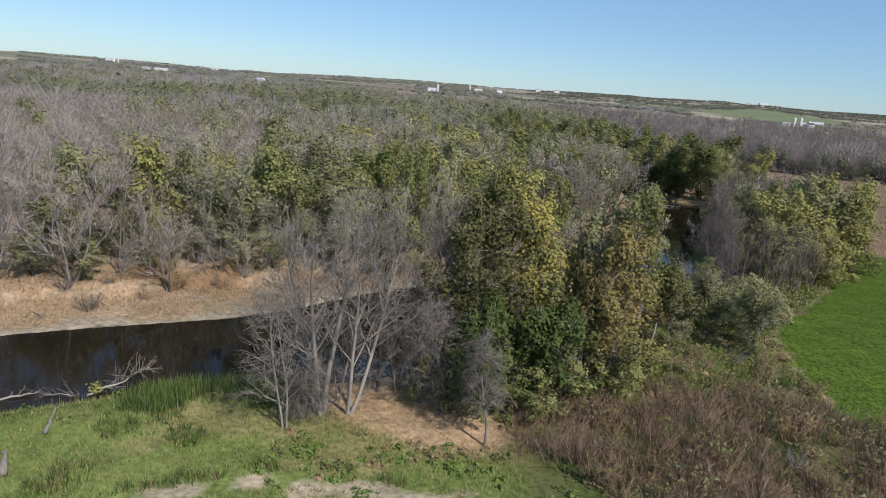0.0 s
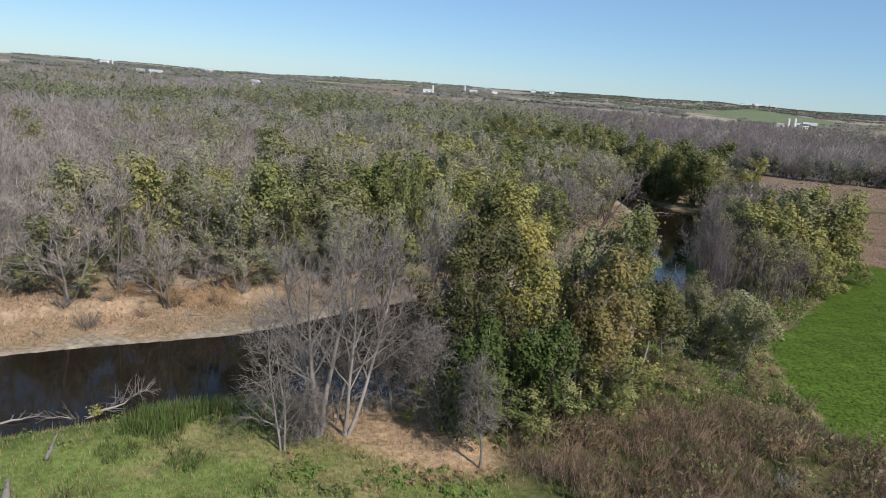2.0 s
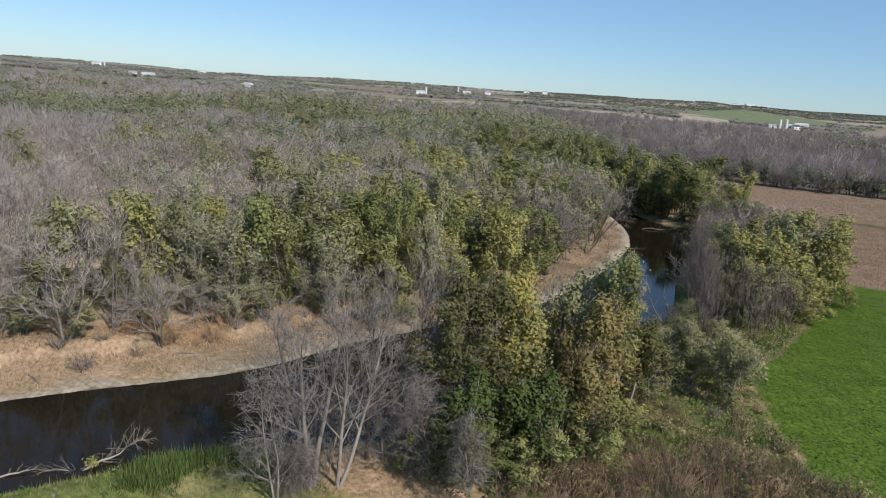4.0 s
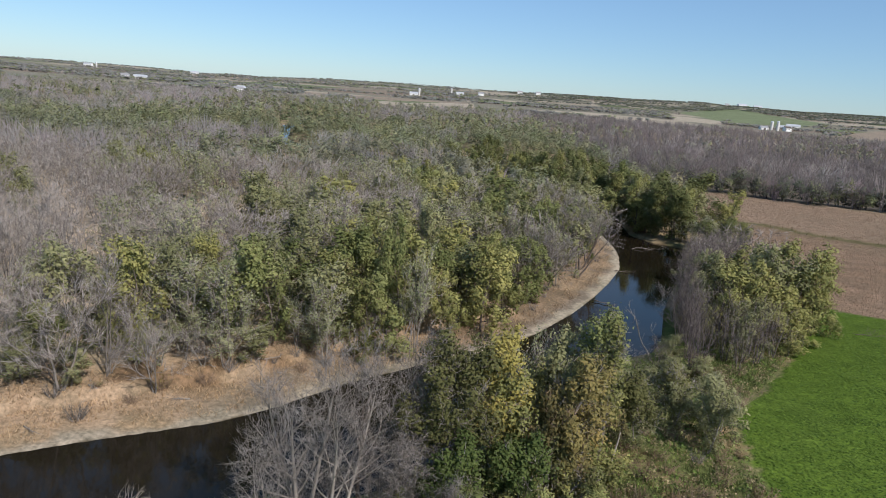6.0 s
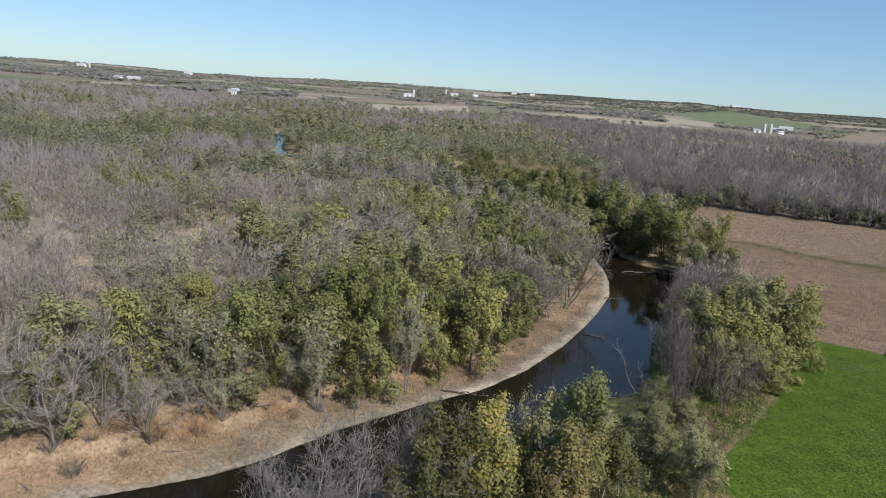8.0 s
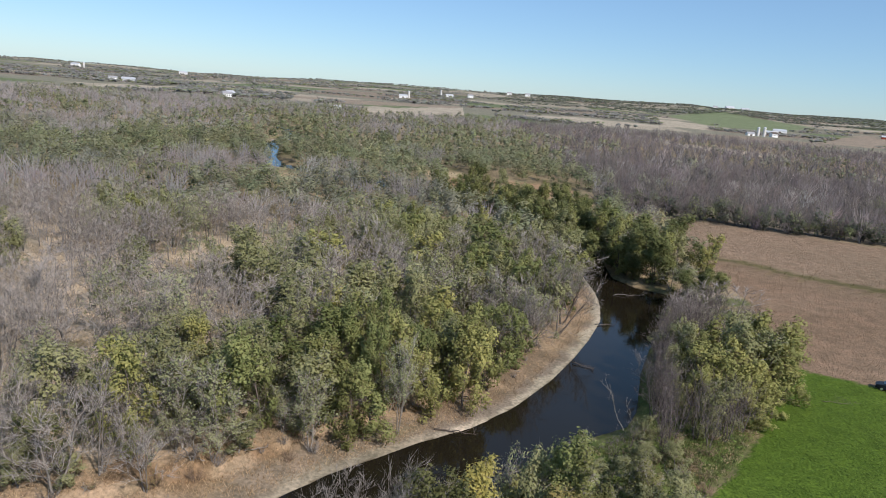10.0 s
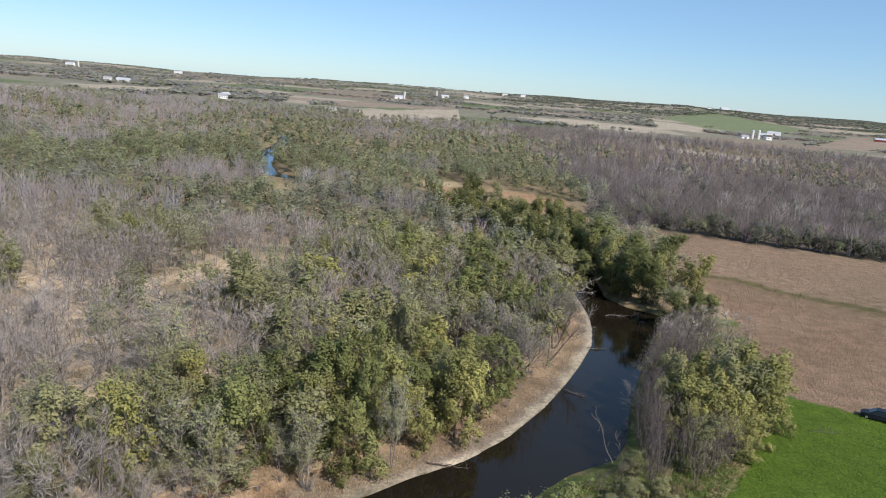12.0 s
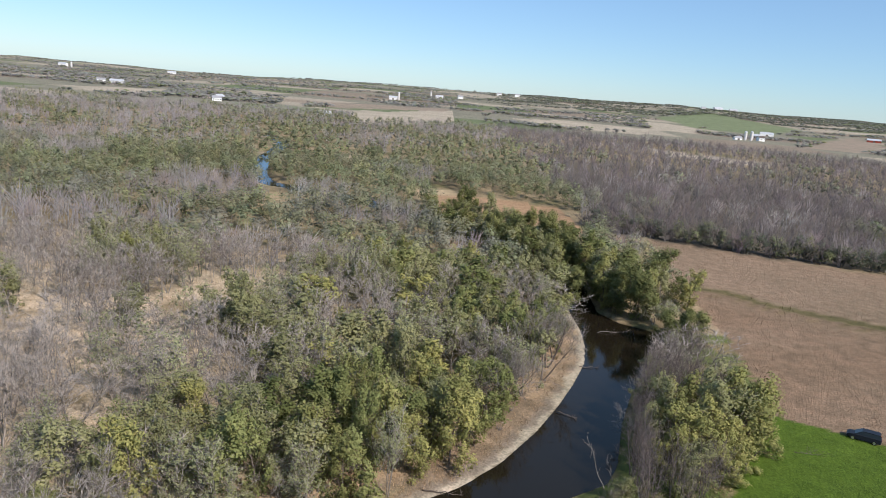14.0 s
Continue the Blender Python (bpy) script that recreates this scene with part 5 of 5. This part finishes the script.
crop_tint = np.array([(0.108, 0.17, 0.024), (0.13, 0.195, 0.03), (0.095, 0.155, 0.022)])[crop_rng.integers(0, 3, len(crop))]
crop_leaves = leaves(Shape(), crop, crop_rng.uniform(0.08, 0.2, len(crop)), crop_rng, crop_tint, out=np.tile([0, 0, 1.0], (len(crop), 1)), loose=0.25)
tagged(new("green_crop", crop_leaves.mesh("green_crop", BLADES)), "young bright green crop in the field", "grass", kind="stuff")
sward("dry_grass", "pale dry sedge in the open marsh", (-130, -20, 66, 200), lambda x, y: (np.hypot((x + 80) * 0.9, (y - 140) * 0.8) < 60) | (np.hypot(x + 36, y - 78) < 16), 16000, 0.4, 1.1, 0.12, [(0.42, 0.33, 0.22), (0.36, 0.28, 0.19), (0.48, 0.38, 0.25)], 68, 0.5, 2, 0.25)
sward("stubble", "ripe brown crop standing in the field", (56, 200, 100, 270), lambda x, y: inside(BROWN_FIELD, x, y) & (x < 0.66 * y + 8) & (away(TRACK, x, y) > 3.0), 150000, 0.15, 0.32, 0.13, [(0.28, 0.192, 0.134), (0.32, 0.234, 0.168), (0.25, 0.172, 0.12)], 69, 0.3)
sward("weeds", "dark weeds along the track through the field", (62, 200, 120, 200), lambda x, y: inside(BROWN_FIELD, x, y) & (away(TRACK, x, y) < 1.8), 3000, 0.4, 1.0, 0.25, [(0.13, 0.115, 0.05), (0.2, 0.16, 0.07)], 70, 0.4)


# ---------------------------------------------------------------- fallen wood
def mounds(name, label, limits, ok, gap, tries, each, size, tall, tints, seed):
    """Low leafy mounds of weeds and brambles, each of one hue, in one mesh."""
    rng = np.random.default_rng(seed)
    at = spread_out(limits, gap, rng, ok, tries)
    r = rng.uniform(size[0], size[1], len(at))
    hue = np.array(tints)[rng.integers(0, len(tints), len(at))] * rng.uniform(0.8, 1.2, (len(at), 1))
    out = rng.normal(size=(len(at), each, 3)) * np.array([1, 1, 0.7]) + np.array([0, 0, 0.45])
    out = unit(out)
    c = np.c_[at, height(at[:, 0], at[:, 1])][:, None] + out * r[:, None, None] * rng.uniform(0.6, 1.1, (len(at), each, 1)) * np.array([1, 1, tall])
    c, out = c.reshape(-1, 3), out.reshape(-1, 3)
    shape = leaves(Shape(), c, rng.uniform(0.09, 0.22, len(c)), rng, np.repeat(hue, each, 0) * rng.uniform(0.8, 1.2, (len(c), 1)), out=out, loose=0.6)
    return tagged(new(name, shape.mesh(name, BLADES)), label, "undergrowth", kind="stuff")


verge = lambda x, y: scrub_ok(x, y) & (x > 8) & (y > 45 + 3 * wobble(x, y, 5, 81))
mounds("weeds", "lush green and straw-coloured weeds beside the crop", (6, 46, 42, 92), verge, 0.75, 12000, 42, (0.4, 0.9), 0.75, [(0.18, 0.24, 0.065), (0.15, 0.21, 0.055), (0.22, 0.25, 0.09), (0.2, 0.24, 0.07), (0.34, 0.28, 0.16)], 82)
mounds("brush", "brown, straw and green tufts among leafless scrub", (3, 34, 24, 50), lambda x, y: scrub_ok(x, y) & (y < 50) & (wobble(x, y, 2.6, 83) > -0.25), 0.95, 3600, 30, (0.25, 0.65), 0.9, [(0.24, 0.155, 0.1), (0.3, 0.22, 0.13), (0.2, 0.13, 0.085), (0.12, 0.18, 0.045), (0.36, 0.28, 0.17), (0.14, 0.19, 0.055)], 84)
mounds("weeds", "ragged green and dry weeds on the bank", (-9, 7, 29, 38), lambda x, y: near_bank(x, y) & (wobble(x, y, 2.2, 85) > 0.05), 0.6, 2200, 30, (0.18, 0.5), 0.9, [(0.13, 0.21, 0.045), (0.17, 0.23, 0.06), (0.36, 0.25, 0.15), (0.15, 0.18, 0.06)], 86)
mounds("weeds", "green weeds along the waterline", (-34, -8, 34, 46), lambda x, y: near_bank(x, y) & (away(SHORE_NEAR, x, y) < 4) & (wobble(x, y, 2.4, 87) > 0.0), 0.7, 1500, 26, (0.2, 0.55), 1.0, [(0.12, 0.175, 0.045), (0.15, 0.2, 0.06), (0.2, 0.2, 0.085)], 88)


def hose(pts, rad, sides):
    """One closed tapered tube along pts."""
    d = unit(np.gradient(pts, axis=0))
    a, b = frame_of(d)
    ang = np.arange(sides) * 2 * np.pi / sides
    ring = pts[:, None] + (a[:, None] * np.cos(ang)[None, :, None] + b[:, None] * np.sin(ang)[None, :, None]) * rad[:, None, None]
    v = np.concatenate([ring.reshape(-1, 3), pts[:1], pts[-1:]])
    n, i = len(pts), np.arange(sides)
    j = (i + 1) % sides
    f = [np.stack([k * sides + i, k * sides + j, (k + 1) * sides + j], 1) for k in range(n - 1)] + [np.stack([k * sides + i, (k + 1) * sides + j, (k + 1) * sides + i], 1) for k in range(n - 1)]
    f += [np.stack([j, i, 0 * i + n * sides], 1), np.stack([(n - 1) * sides + i, (n - 1) * sides + j, 0 * i + n * sides + 1], 1)]
    return Shape().add(v[None], np.concatenate(f))


def make_fallen(name, seed, start, end, r, label, twig_n=40, spread=0.9, twig_len=1.0, wood=BARK_PALE):
    """A dead trunk lying from start to end with broken side branches."""
    rng = np.random.default_rng(seed)
    a, b = np.array(start, float), np.array(end, float)
    steps = 7
    pts = [a + (b - a) * k / steps + (rng.normal(size=3) * (0.06 if r < 0.13 else 0.02) * np.linalg.norm(b - a) / 3 if 0 < k < steps else 0) for k in range(steps + 1)]
    pts = np.array(pts)
    rad = r * (1 - 0.8 * np.arange(steps + 1) / steps)
    root = tagged(new(name), label, "dead wood")
    part("trunk", hose(pts, rad, 7).mesh("trunk", wood, True), root)
    s = Shape()
    f = rng.uniform(0.25, 1, twig_n)
    p = a + (b - a) * f[:, None]
    along = unit((b - a)[None])
    d = unit(along + rng.normal(size=(twig_n, 3)) * spread + np.array([0, 0, 0.25]))
    q = p + d * (twig_len * rng.uniform(0.4, 1.2, twig_n))[:, None]
    tubes(s, p, q, np.full(twig_n, r * 0.28), np.full(twig_n, r * 0.12), 3)
    k = rng.integers(0, twig_n, twig_n * 3)
    p2 = p[k] + (q - p)[k] * rng.uniform(0.3, 1, len(k))[:, None]
    spikes(s, p2, p2 + unit(d[k] + rng.normal(size=(len(k), 3)) * 0.7) * (twig_len * 0.5), np.full(len(k), r * 0.12))
    tagged(part("branchwork", s.mesh("branchwork", wood), root), kind="stuff")
    return root


W = WATER_Z
make_fallen("fallen_tree", 501, (-22.4, 41.0, W - 0.1), (-19.8, 44.2, W + 0.9), 0.1, "bleached fallen tree lying in the river", 34, 0.7, 1.3)
make_fallen("fallen_branch", 502, (-22.3, 41.4, W - 0.05), (-24.6, 40.4, W + 0.15), 0.06, "bleached branch lying in the river", 22, 0.6, 0.9)
make_fallen("driftwood", 503, (-27.2, 39.2, W), (-25.0, 40.4, W + 0.2), 0.1, "weathered trunk lying at the water's edge", 6, 0.6, 0.6)
make_fallen("dead_snag", 504, (25.3, 82.8, W - 0.3), (23.2, 88.5, W + 5.0), 0.09, "dead leaning snag standing in the river", 10, 0.6, 1.4, wood=BARK_GREY)
make_fallen("dead_snag", 505, (26.8, 83.6, W - 0.3), (25.8, 86.4, W + 3.0), 0.07, "dead leaning snag standing in the river", 8, 0.6, 1.0, wood=BARK_GREY)
make_fallen("driftwood", 506, (1.2, 79.6, W + 0.25), (6.3, 79.4, W + 0.1), 0.12, "dark driftwood log on the silt shore", 12, 0.9, 0.9, wood=BARK_DARK)
make_fallen("driftwood", 507, (37.5, 148.5, W), (44.5, 150.0, W + 0.3), 0.09, "pale driftwood log across the river bend", 12, 0.9, 1.2, wood=BARK_GREY)
make_fallen("driftwood", 508, (22.2, 106.2, W + 0.2), (25.2, 104.0, W + 0.1), 0.09, "dark driftwood on the shore", 12, 0.9, 0.9, wood=BARK_DARK)
make_fallen("driftwood", 509, (29.6, 126.6, W + 0.25), (33.2, 127.2, W + 0.1), 0.09, "dark driftwood on the point", 12, 0.9, 0.9, wood=BARK_DARK)
make_fallen("fallen_branch", 510, (56.5, 96.5, 0.2), (60.5, 96.0, 0.3), 0.04, "fallen branch lying in the green crop", 30, 1.0, 1.2, wood=BARK_DARK)
make_fallen("stump", 511, (-21.0, 34.6, -0.1), (-20.5, 34.9, 1.3), 0.14, "broken grey stump among weeds", 5, 0.8, 0.4, wood=BARK_GREY)
make_fallen("stump", 512, (-20.6, 30.6, -0.1), (-20.4, 30.7, 1.1), 0.27, "weathered grey stump in the grass", 4, 0.8, 0.3, wood=BARK_GREY)
drift_rng = np.random.default_rng(91)
for k, f in enumerate(np.linspace(0.03, 0.97, 16)):
    seg = SHORE_FAR[3:16]
    i = min(int(f * 12), 11)
    q = seg[i] + (seg[i + 1] - seg[i]) * ((f * 12) % 1)
    back = np.array([-(seg[i + 1] - seg[i])[1], (seg[i + 1] - seg[i])[0]])
    q = q + back / np.linalg.norm(back) * drift_rng.uniform(1.5, 9)
    a, ln = drift_rng.uniform(0, 2 * np.pi), drift_rng.uniform(1.0, 2.6)
    z = float(height(q[0], q[1])) + 0.08
    make_fallen("driftwood", 520 + k, (q[0], q[1], z), (q[0] + math.cos(a) * ln, q[1] + math.sin(a) * ln, z + 0.15), drift_rng.uniform(0.05, 0.1), "small weathered driftwood branch on the bank", 8, 0.9, 0.7)
root_ball = Shape()
rb = np.random.default_rng(77)
leaves(root_ball, np.array([-22.0, 41.6, W + 0.25]) + rb.normal(size=(160, 3)) * np.array([0.22, 0.22, 0.2]), np.full(160, 0.14), rb)
tagged(new("moss_clump", root_ball.mesh("moss_clump", LEAF["yellow"])), "yellow-green moss clump on the fallen tree", "moss", kind="stuff")

# ---------------------------------------------------------------- car at the field's edge
PAINT, nt_, b_ = base_material("dark_blue_car_paint", 0.45, 0.3)
b_.inputs["Base Color"].default_value = (0.012, 0.014, 0.022, 1)
GLASS, nt_, b_ = base_material("car_glass", 0.15, 0.4)
b_.inputs["Base Color"].default_value = (0.01, 0.012, 0.014, 1)
RUBBER = plain("tyre_rubber", (0.02, 0.02, 0.02), 0.9)
ALLOY = plain("wheel_alloy", (0.55, 0.55, 0.56), 0.35, 0.1, 8, 0.9)
LAMP = plain("lamp_glass", (0.5, 0.5, 0.5), 0.15, 0.1)


def loft(rings):
    """A closed body from rings of the same number of points."""
    bm = bmesh.new()
    rows = [[bm.verts.new(p) for p in ring] for ring in rings]
    for a, b in zip(rows, rows[1:]):
        for k in range(len(a)):
            bm.faces.new((a[k], a[(k + 1) % len(a)], b[(k + 1) % len(a)], b[k]))
    bm.faces.new(rows[0][::-1])
    bm.faces.new(rows[-1])
    bmesh.ops.recalc_face_normals(bm, faces=bm.faces)
    return bm


def bm_part(name, bm, material, parent, label="", bevel=0.0):
    if bevel:
        bmesh.ops.bevel(bm, geom=bm.edges[:], offset=bevel, segments=2, affect="EDGES", profile=0.6)
    me = bpy.data.meshes.new(name)
    bm.to_mesh(me)
    bm.free()
    me.materials.append(material)
    return part(name, me, parent, label)


def box(size, at, taper=1.0):
    bm = bmesh.new()
    bmesh.ops.create_cube(bm, size=1)
    for v in bm.verts:
        k = taper if v.co.z > 0 else 1
        v.co = Vector((v.co.x * size[0] * k + at[0], v.co.y * size[1] * k + at[1], v.co.z * size[2] + at[2]))
    return bm


def drum(r, depth, at, axis="Y", n=20):
    bm = bmesh.new()
    bmesh.ops.create_cone(bm, cap_ends=True, segments=n, radius1=r, radius2=r, depth=depth)
    if axis == "Y":
        bmesh.ops.rotate(bm, cent=(0, 0, 0), matrix=Matrix.Rotation(math.pi / 2, 3, "X"), verts=bm.verts)
    bmesh.ops.translate(bm, vec=at, verts=bm.verts)
    return bm


car = tagged(new("car"), "dark blue van parked at the edge of the crop", "car")
ring = lambda x, w, z0, z1: [(x, -w, z0), (x, w, z0), (x, w, z1), (x, w * 0.93, z1 + 0.05), (x, -w * 0.93, z1 + 0.05), (x, -w, z1)]
bm_part("body", loft([ring(-2.45, 0.82, 0.42, 0.95), ring(-2.3, 0.92, 0.3, 1.05), ring(0.9, 0.95, 0.28, 1.02), ring(1.9, 0.92, 0.28, 0.92), ring(2.4, 0.78, 0.4, 0.72)]), PAINT, car, "", 0.03)
cab = lambda x, w0, w1, z1: [(x, -w0, 1.02), (x, w0, 1.02), (x, w1, z1), (x, -w1, z1)]
bm_part("window", loft([cab(-2.36, 0.84, 0.72, 1.12), cab(-2.2, 0.9, 0.75, 1.68), cab(0.35, 0.9, 0.75, 1.68), cab(1.35, 0.88, 0.8, 1.06)]), GLASS, car, "dark glass", 0.02)
bm_part("roof", box((2.45, 1.46, 0.06), (-0.95, 0, 1.71)), PAINT, car, "", 0.02)
for sx in (-1.5, 1.5):
    for sy in (-0.88, 0.88):
        wheel = bm_part("wheel", drum(0.34, 0.22, (sx, sy, 0.34)), RUBBER, car, "", 0.02)
        bm_part("rim", drum(0.21, 0.24, (sx, sy, 0.34)), ALLOY, wheel, "bright alloy rim")
for sy in (-0.66, 0.66):
    bm_part("headlight", box((0.1, 0.26, 0.12), (2.36, sy, 0.7)), LAMP, car, "", 0.02)
    bm_part("tail_light", box((0.06, 0.14, 0.4), (-2.44, sy, 1.0)), plain("red_lamp", (0.3, 0.02, 0.02), 0.2), car, "", 0.01)
car.matrix_basis = pose(70.6, 102.9, float(height(70.6, 102.9)), 0, 0, 149)

# ---------------------------------------------------------------- farms
WHITE = plain("white_boards", (0.8, 0.8, 0.78), 0.7, 0.08, 0.6)
REDBOARD = plain("red_barn_boards", (0.3, 0.07, 0.05), 0.8, 0.2, 0.6)
ROOF_GREY = plain("grey_roofing", (0.33, 0.33, 0.34), 0.6, 0.15, 0.5)
ROOF_DARK = plain("dark_roofing", (0.12, 0.1, 0.09), 0.8, 0.15, 0.5)
CONCRETE = plain("silo_concrete", (0.62, 0.6, 0.57), 0.8, 0.12, 0.5)
STEEL = plain("galvanised_steel", (0.65, 0.66, 0.68), 0.4, 0.1, 0.8, 0.4)
PANE, nt_, b_ = base_material("window_pane", 0.08, 0.5)
b_.inputs["Base Color"].default_value = (0.03, 0.035, 0.04, 1)


def make_building(name, label, x, y, w, d, h, turn, wall_m, roof_m, windows=0, category="building"):
    root = tagged(new(name), label, category, group="farms across the valley")
    bm_part("wall", loft([[(-w / 2, -d / 2, -2), (-w / 2, d / 2, -2), (-w / 2, d / 2, h), (-w / 2, 0, h + d * 0.32), (-w / 2, -d / 2, h)], [(w / 2, -d / 2, -2), (w / 2, d / 2, -2), (w / 2, d / 2, h), (w / 2, 0, h + d * 0.32), (w / 2, -d / 2, h)]]), wall_m, root)
    e, t, o = d / 2 + 0.5, 0.3, 0.6
    zr, ze = h + d * 0.32 + 0.12, h - 0.32 + 0.12
    prof = lambda px: [(px, -e, ze), (px, 0, zr), (px, e, ze), (px, e, ze + t), (px, 0, zr + t), (px, -e, ze + t)]
    bm_part("roof", loft([prof(-w / 2 - o), prof(w / 2 + o)]), roof_m, root)
    for k in range(windows):
        bm_part("window", box((1.1, 0.16, 1.5), (-w / 2 + (k + 0.5) * w / windows, -d / 2 - 0.05, h * 0.55)), PANE, root)
    if not windows:
        bm_part("door", box((min(4, w * 0.3), 0.16, min(3.6, h * 0.8)), (0, -d / 2 - 0.05, min(3.6, h * 0.8) / 2)), ROOF_DARK, root)
    root.matrix_basis = pose(x, y, float(height(x, y)), 0, 0, turn)
    return root


def make_silo(label, x, y, r, h, wall_m):
    root = tagged(new("silo"), label, "silo", group="farms across the valley")
    bm_part("shell", drum(r, h + 2, (0, 0, h / 2 - 1), "Z", 24), wall_m, root)
    bm = bmesh.new()
    bmesh.ops.create_uvsphere(bm, u_segments=24, v_segments=10, radius=r * 1.03)
    for v in bm.verts:
        v.co.z = max(v.co.z, -0.2) * 0.8 + h
    bm_part("dome", bm, STEEL, root)
    root.matrix_basis = pose(x, y, float(height(x, y)))
    return root


make_silo("tall pale concrete silo with steel dome", 541, 1308, 2.5, 14, CONCRETE)
make_silo("tall pale concrete silo with steel dome", 557, 1320, 2.5, 15, CONCRETE)
make_silo("pale silo beside a farm", -136, 1995, 2.8, 18, CONCRETE)
make_silo("pale silo beside a farm", -57, 2345, 2.8, 18, CONCRETE)
make_silo("pale silo on the far slope", -1290, 2500, 3, 16, CONCRETE)
for name, label, x, y, w, d, h, turn, wm, rm, win in (
        ("barn", "long low white wooden barn", 520, 1290, 14, 8, 4, 10, WHITE, ROOF_GREY, 0), ("barn", "white barn with grey roof", 640, 1500, 18, 9, 5, -20, WHITE, STEEL, 0),
        ("barn", "long white metal-roofed barn", 725, 1640, 28, 11, 5, -15, WHITE, STEEL, 0), ("farmhouse", "white farmhouse with dark roof", 585, 1345, 12, 9, 6, 15, WHITE, ROOF_DARK, 4),
        ("barn", "white barn on the slope", 1240, 3360, 40, 20, 9, 10, WHITE, STEEL, 0), ("barn", "white barn on the slope", 1300, 3330, 34, 18, 8, -10, WHITE, STEEL, 0), ("farmhouse", "white house on the slope", 1180, 3380, 18, 12, 8, 0, WHITE, ROOF_GREY, 4),
        ("farmhouse", "white farmhouse among trees", -338, 1065, 13, 8, 5, 20, WHITE, ROOF_GREY, 5), ("barn", "white shed by the farmhouse", -352, 1120, 14, 9, 5, 60, WHITE, STEEL, 0),
        ("barn", "long white barn in the fields", -671, 1477, 26, 10, 5, 5, WHITE, STEEL, 0), ("barn", "white shed in the fields", -700, 1470, 16, 9, 5, 30, WHITE, ROOF_GREY, 0)):
    make_building(name, label, x, y, w, d, h, turn, wm, rm, win, "barn" if name == "barn" else "house")
for name, label, x, y, w, d, h, turn, wm, rm, win in (
        ("barn", "white barn by the hedge", -150, 905, 12, 8, 4, 10, WHITE, STEEL, 0), ("barn", "white barn below the ridge", -150, 1985, 22, 11, 6, 0, WHITE, STEEL, 0),
        ("barn", "white barn below the ridge", -30, 2380, 24, 12, 6, 10, WHITE, STEEL, 0), ("farmhouse", "white house below the ridge", 40, 2500, 18, 12, 7, 10, WHITE, ROOF_GREY, 4),
        ("barn", "pale barn on the far slope", -1080, 2850, 30, 13, 7, 10, WHITE, STEEL, 0), ("barn", "pale barn on the far slope", -1350, 2560, 30, 13, 7, -10, WHITE, STEEL, 0),
        ("barn", "long red barn with white roof", 1040, 1760, 30, 11, 5, -25, REDBOARD, STEEL, 0), ("farmhouse", "white house below the ridge", 300, 3200, 22, 14, 8, 0, WHITE, ROOF_GREY, 4), ("farmhouse", "white house below the ridge", 230, 3350, 22, 14, 8, 0, WHITE, ROOF_GREY, 4)):
    make_building(name, label, x, y, w, d, h, turn, wm, rm, win, "barn" if name == "barn" else "house")

# nothing is left over: models that no place needed
for spare in [t for kin in (*MODELS.values(), *CLOSE.values()) for t in kin if t.name not in USED] + [s for k, s in enumerate(SHRUBS) if k not in first_use]:
    for ob in (*spare.children_recursive, spare):
        bpy.data.objects.remove(ob)
